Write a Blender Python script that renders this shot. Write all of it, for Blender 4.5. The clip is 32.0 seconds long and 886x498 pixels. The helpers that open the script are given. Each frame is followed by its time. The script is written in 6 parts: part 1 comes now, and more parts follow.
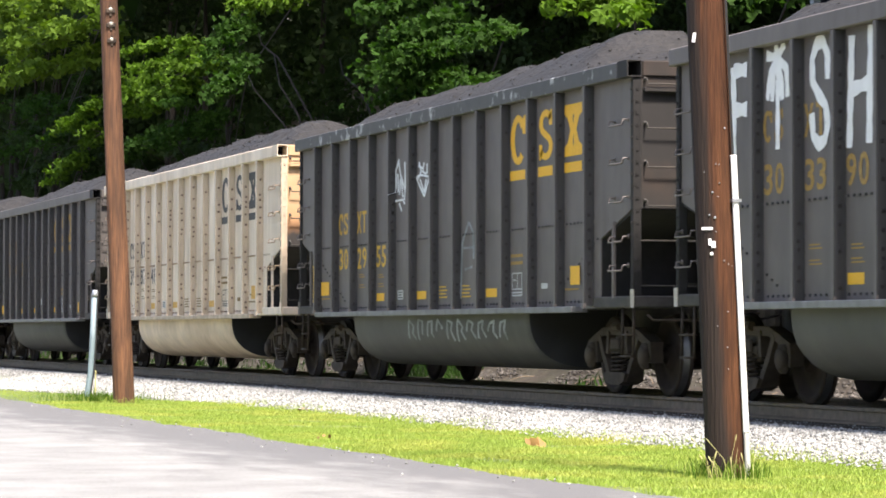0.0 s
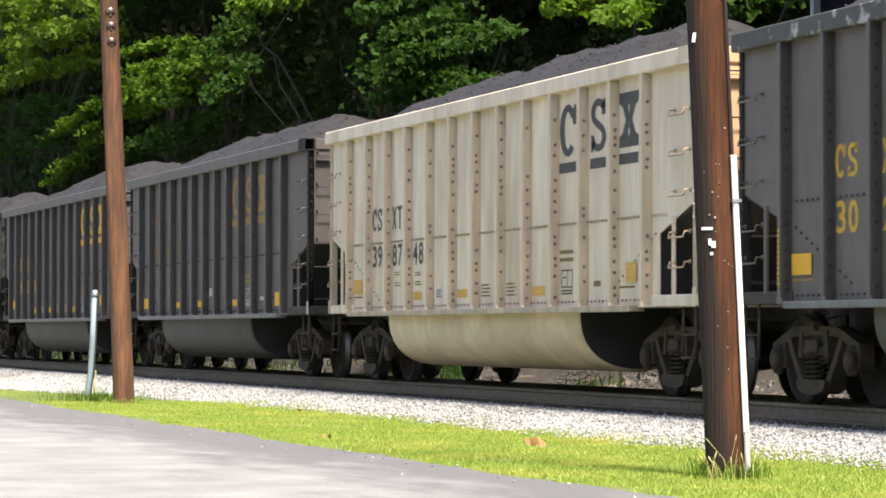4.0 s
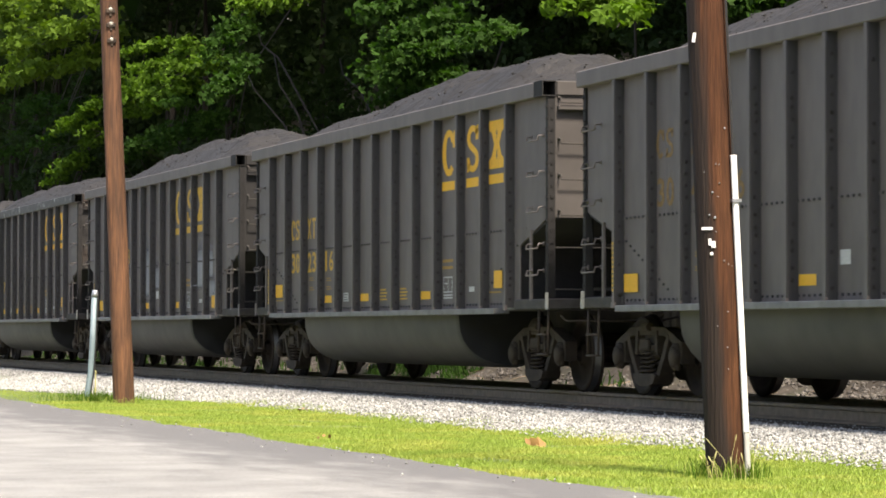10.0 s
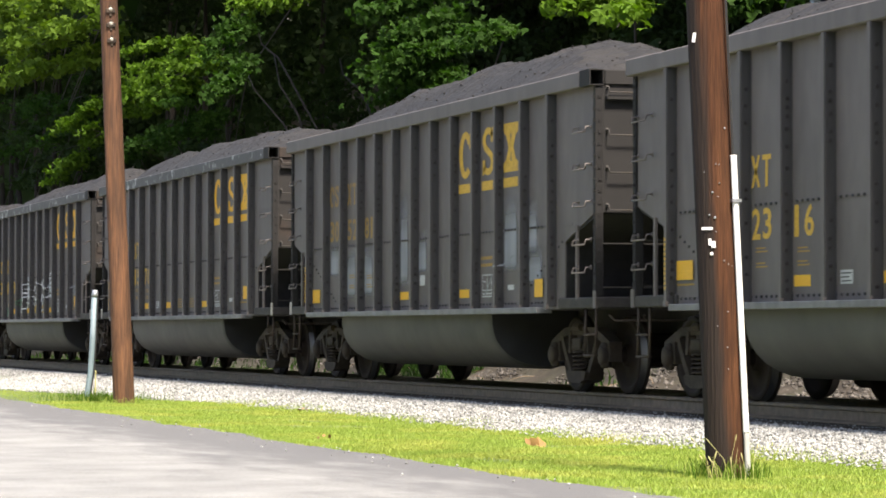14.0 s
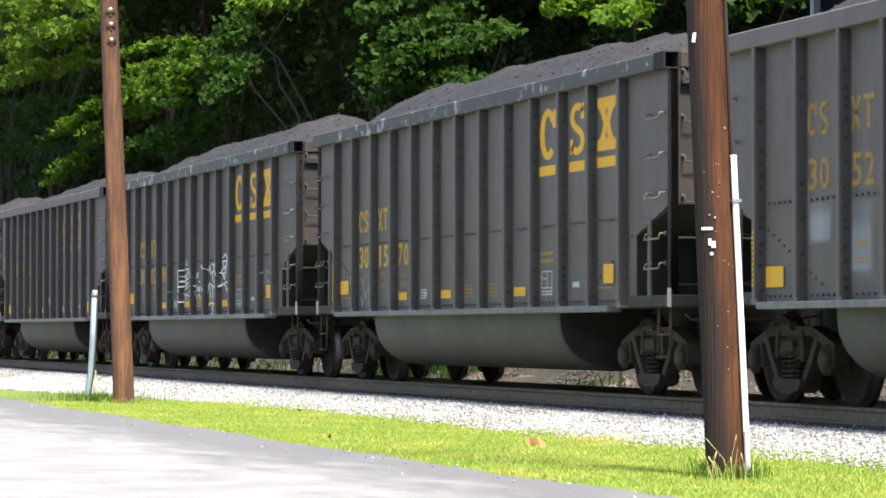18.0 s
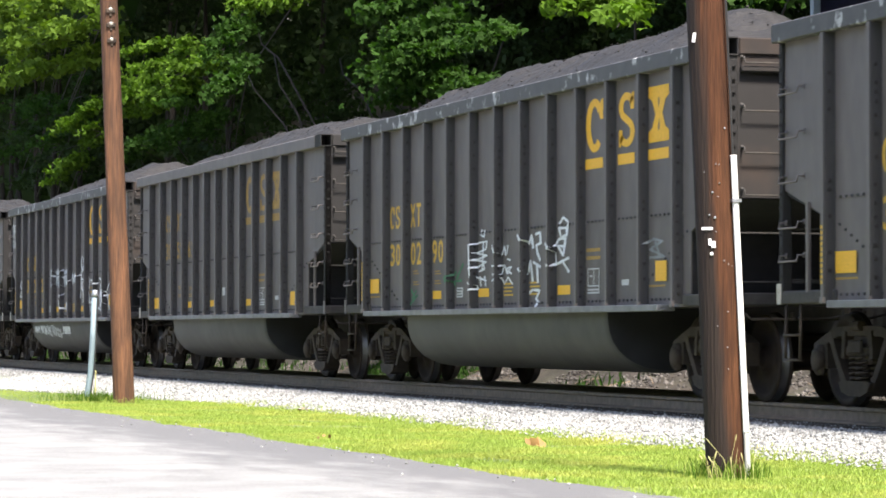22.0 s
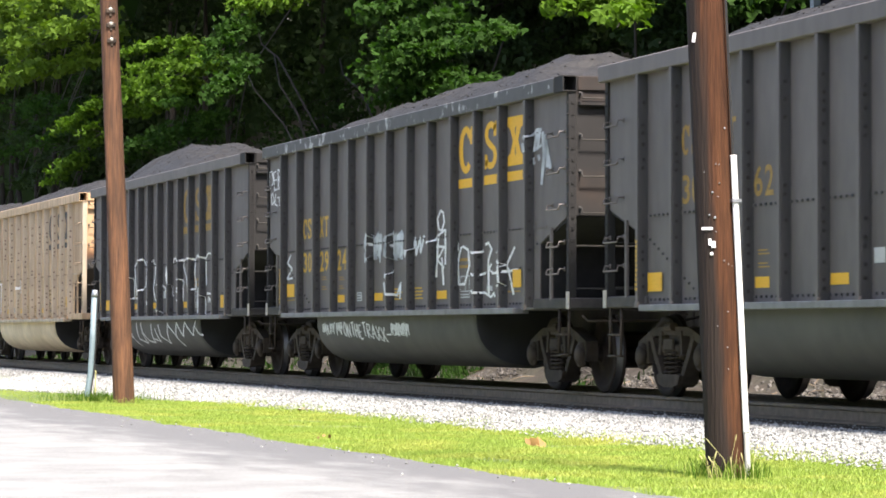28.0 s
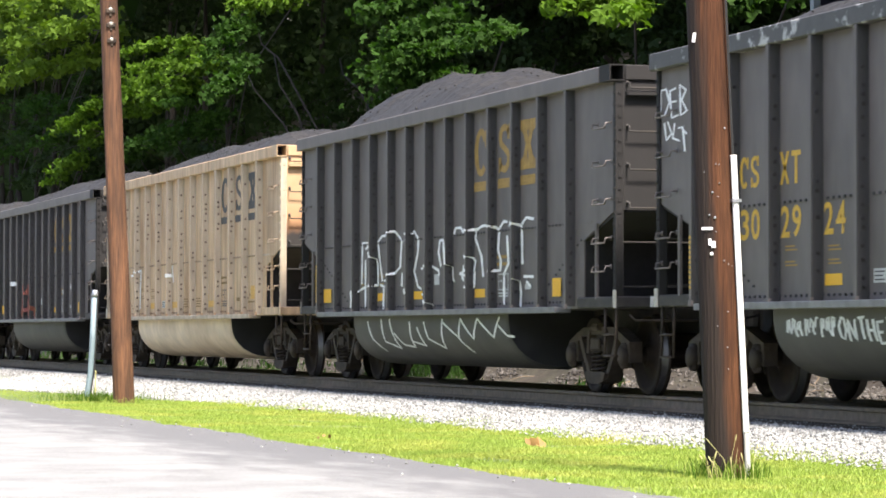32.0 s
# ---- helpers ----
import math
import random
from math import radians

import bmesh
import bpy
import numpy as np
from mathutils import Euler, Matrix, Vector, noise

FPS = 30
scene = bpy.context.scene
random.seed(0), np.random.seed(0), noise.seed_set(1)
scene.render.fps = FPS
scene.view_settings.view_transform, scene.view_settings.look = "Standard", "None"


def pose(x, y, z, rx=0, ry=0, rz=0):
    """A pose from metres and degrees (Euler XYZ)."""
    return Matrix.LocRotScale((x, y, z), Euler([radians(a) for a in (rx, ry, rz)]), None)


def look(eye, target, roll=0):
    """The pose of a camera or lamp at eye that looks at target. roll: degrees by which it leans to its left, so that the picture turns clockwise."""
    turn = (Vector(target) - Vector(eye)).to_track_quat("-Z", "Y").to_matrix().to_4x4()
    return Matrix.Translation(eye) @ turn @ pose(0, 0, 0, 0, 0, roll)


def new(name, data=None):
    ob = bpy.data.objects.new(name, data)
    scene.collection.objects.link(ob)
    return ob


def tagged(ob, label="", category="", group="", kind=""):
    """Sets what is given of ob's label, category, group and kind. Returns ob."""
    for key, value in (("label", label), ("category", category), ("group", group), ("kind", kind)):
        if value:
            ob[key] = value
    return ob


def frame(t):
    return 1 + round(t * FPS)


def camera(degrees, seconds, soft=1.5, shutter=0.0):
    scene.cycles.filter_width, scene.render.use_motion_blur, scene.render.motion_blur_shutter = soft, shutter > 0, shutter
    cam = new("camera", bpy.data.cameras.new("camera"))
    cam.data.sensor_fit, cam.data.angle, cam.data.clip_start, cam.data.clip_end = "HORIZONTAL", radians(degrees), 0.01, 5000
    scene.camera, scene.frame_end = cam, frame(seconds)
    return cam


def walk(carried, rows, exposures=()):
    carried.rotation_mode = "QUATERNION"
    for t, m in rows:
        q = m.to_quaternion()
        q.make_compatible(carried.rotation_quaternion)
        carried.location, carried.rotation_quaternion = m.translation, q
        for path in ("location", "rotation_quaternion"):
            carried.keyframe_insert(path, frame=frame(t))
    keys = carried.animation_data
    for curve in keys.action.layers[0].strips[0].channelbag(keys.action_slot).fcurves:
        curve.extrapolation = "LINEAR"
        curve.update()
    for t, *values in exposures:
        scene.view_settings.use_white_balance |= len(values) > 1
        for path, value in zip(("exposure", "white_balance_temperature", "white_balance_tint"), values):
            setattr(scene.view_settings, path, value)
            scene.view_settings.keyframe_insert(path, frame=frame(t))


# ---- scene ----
# x runs along the track (the train goes towards +x), y across it, z up from the railhead.
EYE = (0.0, -13.398, 0.724)
AHEAD = (-0.95768, 0.28661, 0.02664)
SHOT = look(EYE, [e + 50 * a for e, a in zip(EYE, AHEAD)], 0.064)
cam = camera(16.13, 32.0, soft=1.7, shutter=0.25)
walk(cam, [(0.0, SHOT), (32.0, SHOT)], [
    (0.0, 1.55, 6850, 17), (3.5, 1.47, 6950, 17), (5.5, 1.28, 7350, 16), (13.0, 1.32, 7250, 15), (14.5, 1.43, 7000, 15),
    (17.0, 1.62, 6650, 15), (32.0, 1.62, 6750, 16)])

# ---- world and sun ----
SUN_FROM = Vector((0.54, 0.055, 0.84)).normalized()
world = bpy.data.worlds.new("world")
scene.world = world
world.use_nodes = True
wn = world.node_tree
sky = wn.nodes.new("ShaderNodeTexSky")
sky.sky_type = "NISHITA"
sky.sun_disc = False
sky.sun_elevation = math.asin(SUN_FROM.z)
sky.sun_rotation = math.atan2(SUN_FROM.x, SUN_FROM.y)
sky.dust_density = 2.0
wn.nodes["Background"].inputs["Strength"].default_value = 0.13
wn.links.new(sky.outputs[0], wn.nodes["Background"].inputs[0])
sun_data = bpy.data.lights.new("sun", "SUN")
sun_data.energy, sun_data.angle, sun_data.color = 4.4, radians(10.0), (1.0, 0.95, 0.86)
sun = new("sun", sun_data)
sun.matrix_world = look(SUN_FROM * 60, (0, 0, 0))


# ---- materials ----
def material(name, base, rough=0.7, metal=0.0, grain=0.0, grain_size=8.0, stain=0.0, stain_size=0.7, stain_colour=(0.1, 0.08, 0.06),
             bump=0.0, bump_size=30.0, per_object=0.0, per_island=0.0, streak=1.0, spec=0.5, through_light=None, space="Object", stain_from=0.46, stain_width=0.26, blotch=0.0, blotch_size=3.0, blotch_streak=0.5):
    m = bpy.data.materials.new(name)
    m.use_nodes = True
    t = m.node_tree
    b = t.nodes["Principled BSDF"]
    b.inputs["Roughness"].default_value, b.inputs["Metallic"].default_value = rough, metal
    b.inputs["Specular IOR Level"].default_value = spec
    place = t.nodes.new("ShaderNodeTexCoord")
    colour = t.nodes.new("ShaderNodeRGB")
    colour.outputs[0].default_value = (*base, 1)
    out = colour.outputs[0]

    def noise_of(size, stretch=1.0, detail=4):
        n = t.nodes.new("ShaderNodeTexNoise")
        n.inputs["Scale"].default_value, n.inputs["Detail"].default_value = size, detail
        mp = t.nodes.new("ShaderNodeMapping")
        mp.inputs["Scale"].default_value = (1, 1, stretch)
        t.links.new(place.outputs[space], mp.inputs[0])
        t.links.new(mp.outputs[0], n.inputs["Vector"])
        return n.outputs["Fac"]

    def scaled(fac, amount):
        r = t.nodes.new("ShaderNodeMapRange")
        r.inputs["From Min"].default_value, r.inputs["From Max"].default_value = 0.3, 0.7
        r.inputs["To Min"].default_value, r.inputs["To Max"].default_value = 1 - amount, 1 + amount
        t.links.new(fac, r.inputs["Value"])
        return r.outputs[0]

    def times(col, fac):
        mx = t.nodes.new("ShaderNodeMix")
        mx.data_type, mx.blend_type = "RGBA", "MULTIPLY"
        mx.inputs["Factor"].default_value = 1
        t.links.new(col, mx.inputs["A"])
        t.links.new(fac, mx.inputs["B"])
        return mx.outputs["Result"]

    if stain:
        f = noise_of(stain_size, streak)
        r = t.nodes.new("ShaderNodeMapRange")
        r.inputs["From Min"].default_value, r.inputs["From Max"].default_value = stain_from, stain_from + stain_width
        r.inputs["To Max"].default_value = stain
        t.links.new(f, r.inputs["Value"])
        mx = t.nodes.new("ShaderNodeMix")
        mx.data_type = "RGBA"
        t.links.new(r.outputs[0], mx.inputs["Factor"])
        t.links.new(out, mx.inputs["A"])
        mx.inputs["B"].default_value = (*stain_colour, 1)
        out = mx.outputs["Result"]
    if grain:
        out = times(out, scaled(noise_of(grain_size, streak), grain))
    if blotch:
        out = times(out, scaled(noise_of(blotch_size, blotch_streak), blotch))
    if per_object:
        info = t.nodes.new("ShaderNodeObjectInfo")
        r = t.nodes.new("ShaderNodeMapRange")
        r.inputs["To Min"].default_value, r.inputs["To Max"].default_value = 1 - per_object, 1 + per_object
        t.links.new(info.outputs["Random"], r.inputs["Value"])
        out = times(out, r.outputs[0])
    if per_island:
        info = t.nodes.new("ShaderNodeNewGeometry")
        r = t.nodes.new("ShaderNodeMapRange")
        r.inputs["To Min"].default_value, r.inputs["To Max"].default_value = 1 - per_island, 1 + per_island
        t.links.new(info.outputs["Random Per Island"], r.inputs["Value"])
        out = times(out, r.outputs[0])
    t.links.new(out, b.inputs["Base Color"])
    if bump:
        bp = t.nodes.new("ShaderNodeBump")
        bp.inputs["Strength"].default_value, bp.inputs["Distance"].default_value = bump, 0.02
        t.links.new(noise_of(bump_size, streak), bp.inputs["Height"])
        t.links.new(bp.outputs[0], b.inputs["Normal"])
    if through_light:
        tr = t.nodes.new("ShaderNodeBsdfTranslucent")
        mx = t.nodes.new("ShaderNodeMixShader")
        mx.inputs[0].default_value = 0.4
        tint = times(out, t.nodes.new("ShaderNodeRGB").outputs[0])
        tint.node.inputs["B"].links[0].from_node.outputs[0].default_value = (*through_light, 1)
        t.links.new(tint, tr.inputs[0])
        t.links.new(b.outputs[0], mx.inputs[1])
        t.links.new(tr.outputs[0], mx.inputs[2])
        t.links.new(mx.outputs[0], t.nodes["Material Output"].inputs[0])
    return m


BLACK = material("black_paint", (0.115, 0.099, 0.092), 0.62, grain=0.13, grain_size=3.0, blotch=0.09, blotch_size=6, stain=0.5, stain_size=1.1, stain_colour=(0.136, 0.117, 0.107), bump=0.1, bump_size=6, per_object=0.06, streak=0.3)
CREAM = material("cream_paint", (0.69, 0.59, 0.475), 0.6, grain=0.10, grain_size=5, blotch=0.08, blotch_size=7, blotch_streak=0.1, stain=0.85, stain_size=0.9, stain_colour=(0.50, 0.39, 0.28), bump=0.1, bump_size=6, per_object=0.05, streak=0.3)
TAN = material("tan_paint", (0.51, 0.355, 0.215), 0.6, blotch=0.26, blotch_size=10, blotch_streak=0.06, grain=0.14, grain_size=5, stain=0.9, stain_size=1.9, stain_colour=(0.33, 0.19, 0.095), bump=0.1, bump_size=6, per_object=0.05, streak=0.3)
# ends, posts and rail pockets coloured near black in place of shade
END_DUST_DIM = material("dusty_dim_end_sheet", (0.0115, 0.0110, 0.0108), 0.85, grain=0.2, grain_size=1.8, stain=0.7, stain_size=0.8, stain_colour=(0.0150, 0.0138, 0.0130), per_object=0.2)
GRIME = material("underframe_grime", (0.038, 0.035, 0.032), 0.8, grain=0.25, grain_size=7, stain=0.5, stain_size=3, stain_colour=(0.075, 0.06, 0.045), bump=0.2, bump_size=25, per_object=0.15)
TRUCK = material("cast_steel_grime", (0.046, 0.036, 0.028), 0.75, grain=0.25, grain_size=7, stain=0.5, stain_size=3, stain_colour=(0.085, 0.058, 0.038), bump=0.35, bump_size=25, per_object=0.25, spec=0.2)
WHEEL = material("wheel_steel", (0.027, 0.0195, 0.016), 0.7, grain=0.3, grain_size=6, stain=0.4, stain_size=3, stain_colour=(0.045, 0.028, 0.018), spec=0.15)
TREAD = material("polished_tread", (0.16, 0.155, 0.15), 0.5, 1.0, grain=0.1)
TUB_CREAM = material("dirty_cream_tub", (0.66, 0.535, 0.39), 0.65, grain=0.12, grain_size=4, stain=0.7, stain_size=0.8, stain_colour=(0.38, 0.27, 0.165))
# darker copy of the black paint, for the shaded front of each rib
SHADED_BLACK = material("shaded_black_flange", (0.037, 0.0355, 0.036), 0.85, grain=0.2, grain_size=4, streak=0.3)
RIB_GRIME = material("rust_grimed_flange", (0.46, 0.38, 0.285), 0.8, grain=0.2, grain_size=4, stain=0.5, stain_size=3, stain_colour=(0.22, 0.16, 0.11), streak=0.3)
COAL = material("coal", (0.0125, 0.0122, 0.0122), 0.75, grain=0.35, grain_size=9, stain=0.6, stain_size=1.6, stain_colour=(0.021, 0.0201, 0.0195), bump=1.0, bump_size=20)
LAP_RUST = material("rusty_rivet", (0.24, 0.17, 0.115), 0.8, grain=0.3, grain_size=5, stain=0.7, stain_size=4, stain_colour=(0.20, 0.13, 0.08))
BOLT_PALE = material("rusted_pale_bolt", (0.16, 0.115, 0.085), 0.8, per_object=0.2)
PALE_RUN = material("pale_run", (0.30, 0.31, 0.33), 0.7, grain=0.2, grain_size=3, streak=0.3)


def soften_run():
    """The faded paint thins out to its sides and upwards."""
    t = PALE_RUN.node_tree
    place, sep = t.nodes.new("ShaderNodeTexCoord"), t.nodes.new("ShaderNodeSeparateXYZ")
    t.links.new(place.outputs["Generated"], sep.inputs[0])

    def math_node(kind, a, b=None):
        n = t.nodes.new("ShaderNodeMath")
        n.operation, n.use_clamp = kind, kind == "MULTIPLY"
        for k, v in enumerate((a, b)):
            if isinstance(v, float):
                n.inputs[k].default_value = v
            elif v is not None:
                t.links.new(v, n.inputs[k])
        return n.outputs[0]
    side = math_node("SUBTRACT", 1.0, math_node("ABSOLUTE", math_node("SUBTRACT", math_node("ADD", sep.outputs["X"], sep.outputs["X"]), 1.0)))
    wide = math_node("MULTIPLY", side, 2.2)
    foot = math_node("MULTIPLY", sep.outputs["Z"], 8.0)
    head = math_node("MULTIPLY", math_node("SUBTRACT", 1.0, sep.outputs["Z"]), 1.9)
    t.links.new(math_node("MULTIPLY", math_node("MULTIPLY", wide, foot), math_node("MULTIPLY", head, 0.85)), t.nodes["Principled BSDF"].inputs["Alpha"])


soften_run()
BOLT = material("rusty_bolt", (0.016, 0.014, 0.013), 0.8, per_object=0.2)
CHORD = material("scuffed_black_paint", (0.055, 0.052, 0.051), 0.6, grain=0.2, grain_size=5, stain=0.9, stain_size=6, stain_from=0.585, stain_width=0.09, stain_colour=(0.40, 0.40, 0.39), per_object=0.1)
COAL_LUMP = material("coal_lump", (0.016, 0.0156, 0.0155), 0.75, per_island=0.4)
YELLOW = material("yellow_paint", (0.78, 0.42, 0.03), 0.6, grain=0.1, grain_size=12)
FADED = material("faded_yellow_paint", (0.32, 0.195, 0.05), 0.7, grain=0.3, grain_size=6)
LETTER = material("lettering_yellow", (0.60, 0.36, 0.05), 0.7, grain=0.2, grain_size=8)
DARK_LETTER = material("dark_lettering", (0.06, 0.06, 0.06), 0.7, grain=0.2)
RUST_LETTER = material("rusty_lettering", (0.21, 0.13, 0.05), 0.8, grain=0.3)
DIRTY_WHITE = material("dirty_white_paint", (0.42, 0.385, 0.33), 0.6, grain=0.25, grain_size=12)
PALE_STENCIL = material("chalky_stencil_paint", (0.50, 0.50, 0.49), 0.7, grain=0.3, grain_size=14)
YELLOW_DIRTY = material("dirty_yellow_paint", (0.62, 0.36, 0.09), 0.7, grain=0.2, grain_size=7)
WHITE = material("white_paint", (0.80, 0.80, 0.79), 0.5, grain=0.05)
SPRAY = material("white_spray_paint", (0.66, 0.68, 0.69), 0.6, grain=0.15, grain_size=5)
PALE_SPRAY = material("thin_spray_paint", (0.22, 0.235, 0.24), 0.7, grain=0.4, grain_size=4)
MIST_SPRAY = material("misty_spray_paint", (0.40, 0.42, 0.43), 0.7, grain=0.5, grain_size=5)
RED_SPRAY = material("red_spray_paint", (0.22, 0.06, 0.04), 0.7, grain=0.4, grain_size=4)
GREEN_SPRAY = material("green_spray_paint", (0.05, 0.16, 0.08), 0.7, grain=0.4, grain_size=4)
RAIL = material("rail_steel_rust", (0.19, 0.14, 0.098), 0.7, grain=0.25, grain_size=10, stain=0.5, stain_size=2, stain_colour=(0.11, 0.085, 0.065), bump=0.2)
RAIL_TOP = material("worn_railhead", (0.38, 0.36, 0.34), 0.35, 0.9, grain=0.1)
TIE = material("creosoted_tie", (0.05, 0.04, 0.03), 0.9, grain=0.3, grain_size=12, per_object=0.3)
STONE = material("white_ballast_stone", (0.279, 0.285, 0.271), 0.8, per_island=0.55, grain=0.15, grain_size=30)
STONE_BED = material("ballast_bed", (0.20, 0.197, 0.190), 0.9, grain=0.5, grain_size=18, stain=0.6, stain_size=24, stain_colour=(0.08, 0.075, 0.07), bump=1.0, bump_size=22)
FAR_STONE = material("dusty_brown_stone", (0.088, 0.081, 0.073), 0.9, per_island=0.6)
GRASS = material("grass_blade", (0.27, 0.375, 0.06), 0.6, per_island=0.2, through_light=(1.0, 1.0, 0.7), stain=0.8, stain_size=1.1, stain_colour=(0.46, 0.46, 0.10))
DRY_GRASS = material("straw_stem", (0.42, 0.39, 0.17), 0.8, per_island=0.3)
STICK = material("bleached_stick", (0.23, 0.175, 0.12), 0.9, per_island=0.4)
TURF = material("turf_soil", (0.10, 0.15, 0.025), 0.9, grain=0.4, grain_size=9, stain=0.6, stain_size=2.5, stain_colour=(0.16, 0.15, 0.05), bump=0.8, bump_size=30)
ASPHALT = material("worn_asphalt", (0.204, 0.207, 0.199), 0.75, blotch=0.2, blotch_size=1.6, grain=0.22, grain_size=45, bump=0.25, bump_size=160)


def weather_asphalt():
    """Old sealer lies in drawn-out patches, most of it along the edge of the lot."""
    t = ASPHALT.node_tree
    b = t.nodes["Principled BSDF"]
    old = b.inputs["Base Color"].links[0].from_socket
    place = t.nodes.new("ShaderNodeTexCoord")
    mp = t.nodes.new("ShaderNodeMapping")
    mp.inputs["Scale"].default_value = (0.3, 1.0, 1)
    n = t.nodes.new("ShaderNodeTexNoise")
    n.inputs["Scale"].default_value, n.inputs["Detail"].default_value, n.inputs["Roughness"].default_value = 1.9, 9, 0.62
    sep = t.nodes.new("ShaderNodeSeparateXYZ")
    r = t.nodes.new("ShaderNodeMapRange")
    r.inputs["From Min"].default_value, r.inputs["From Max"].default_value = -9.0, -6.5
    r.inputs["To Min"].default_value, r.inputs["To Max"].default_value = -0.27, 0.27
    add = t.nodes.new("ShaderNodeMath")
    r2 = t.nodes.new("ShaderNodeMapRange")
    r2.inputs["From Min"].default_value, r2.inputs["From Max"].default_value = 0.44, 0.70
    mx = t.nodes.new("ShaderNodeMix")
    mx.data_type = "RGBA"
    mx.inputs["B"].default_value = (0.112, 0.113, 0.112, 1)
    t.links.new(place.outputs["Object"], mp.inputs[0])
    t.links.new(mp.outputs[0], n.inputs["Vector"])
    t.links.new(place.outputs["Object"], sep.inputs[0])
    t.links.new(sep.outputs["Y"], r.inputs["Value"])
    t.links.new(n.outputs["Fac"], add.inputs[0])
    t.links.new(r.outputs[0], add.inputs[1])
    t.links.new(add.outputs[0], r2.inputs["Value"])
    t.links.new(r2.outputs[0], mx.inputs["Factor"])
    t.links.new(old, mx.inputs["A"])
    t.links.new(mx.outputs["Result"], b.inputs["Base Color"])


weather_asphalt()
HILL = material("forest_floor", (0.045, 0.037, 0.028), 0.95, grain=0.4, grain_size=4, stain=0.7, stain_size=0.6, stain_colour=(0.03, 0.04, 0.015), bump=0.8, bump_size=8)
LEAF = material("broad_leaf", (0.030, 0.070, 0.013), 0.7, per_island=0.35, through_light=(0.9, 1.2, 0.4), spec=0.1)
LEAF_LIGHT = material("young_leaf", (0.072, 0.140, 0.014), 0.65, per_island=0.35, through_light=(1.0, 1.2, 0.3), spec=0.12)
LEAF_OLIVE = material("olive_leaf", (0.086, 0.152, 0.019), 0.7, per_island=0.2, through_light=(1.0, 1.1, 0.3), spec=0.1)
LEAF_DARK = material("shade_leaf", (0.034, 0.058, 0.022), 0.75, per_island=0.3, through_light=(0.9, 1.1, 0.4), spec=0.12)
RIDGE = material("unseen_ridge", (0.035, 0.065, 0.02), 0.95, grain=0.5, grain_size=0.8, stain=0.7, stain_size=0.2, stain_colour=(0.02, 0.04, 0.012), bump=1.0, bump_size=0.6)
BARK_DARK = material("shaded_bark", (0.022, 0.018, 0.014), 0.95, grain=0.35, grain_size=6, bump=0.8, bump_size=14, streak=0.25)
BARK_DIM = material("brown_bark", (0.048, 0.037, 0.028), 0.9, grain=0.35, grain_size=6, bump=0.8, bump_size=14, streak=0.25)
POLE = material("weathered_pole_wood", (0.070, 0.031, 0.0135), 0.85, grain=0.42, grain_size=45, blotch=0.35, blotch_size=4, blotch_streak=0.35, stain=0.8, stain_size=7, stain_colour=(0.150, 0.066, 0.029), bump=0.9, bump_size=40, streak=0.06)
POLE_NEAR = material("creosoted_pole_wood", (0.050, 0.0195, 0.0085), 0.9, blotch=0.3, blotch_size=6, blotch_streak=0.25, grain=0.38, grain_size=75, stain=0.7, stain_size=16, stain_colour=(0.094, 0.039, 0.0165), spec=0.25, bump=0.9, bump_size=50, streak=0.05)
PVC = material("white_plastic_conduit", (0.80, 0.80, 0.79), 0.4, grain=0.03)
PVC_GREY = material("grey_plastic_conduit", (0.42, 0.42, 0.40), 0.6, grain=0.1)
WIRE = material("black_cable", (0.02, 0.02, 0.02), 0.6)
GALV = material("galvanised_steel", (0.33, 0.35, 0.37), 0.45, 0.7, grain=0.15)
MARKER = material("marker_blue_white", (0.16, 0.22, 0.245), 0.5, grain=0.1, stain=0.4, stain_size=3, stain_colour=(0.25, 0.28, 0.3))
GREY_BLUE = material("grey_blue_paint", (0.36, 0.43, 0.48), 0.5, grain=0.1)
DARK_BOARD = material("dark_board_paint", (0.032, 0.036, 0.085), 0.6, grain=0.15)
DRY_LEAF = material("dead_leaf", (0.24, 0.135, 0.045), 0.8, per_island=0.3)
PORCELAIN = material("glass_insulator", (0.55, 0.52, 0.44), 0.35)


# ---- mesh helpers ----
def mesh_of(bm, name, smooth=False):
    me = bpy.data.meshes.new(name)
    bm.to_mesh(me)
    bm.free()
    if smooth:
        me.polygons.foreach_set("use_smooth", [True] * len(me.polygons))
    return me


def placed(name, me, mat, parent=None, label="", m=None):
    """One object on a mesh that may be shared; its material sits on the object."""
    ob = new(name, me)
    if not me.materials:
        me.materials.append(mat)
    ob.material_slots[0].link = "OBJECT"
    ob.material_slots[0].material = mat
    if parent is not None:
        ob.parent = parent
    if m is not None:
        ob.matrix_basis = m
    if label:
        tagged(ob, label)
    return ob


def part(name, bm, mat, parent, label="", m=None, smooth=False):
    return placed(name, mesh_of(bm, name, smooth), mat, parent, label, m)


def box(bm, x0, x1, y0, y1, z0, z1, bevel=0.0):
    made = bmesh.ops.create_cube(bm, size=1)["verts"]
    for v in made:
        v.co = Vector((x0 + (v.co.x + 0.5) * (x1 - x0), y0 + (v.co.y + 0.5) * (y1 - y0), z0 + (v.co.z + 0.5) * (z1 - z0)))
    if bevel:
        edges = list({e for v in made for e in v.link_edges})
        bmesh.ops.bevel(bm, geom=edges, offset=bevel, segments=1, affect="EDGES")


def boxed(*a, bevel=0.0):
    bm = bmesh.new()
    box(bm, *a, bevel=bevel)
    return bm


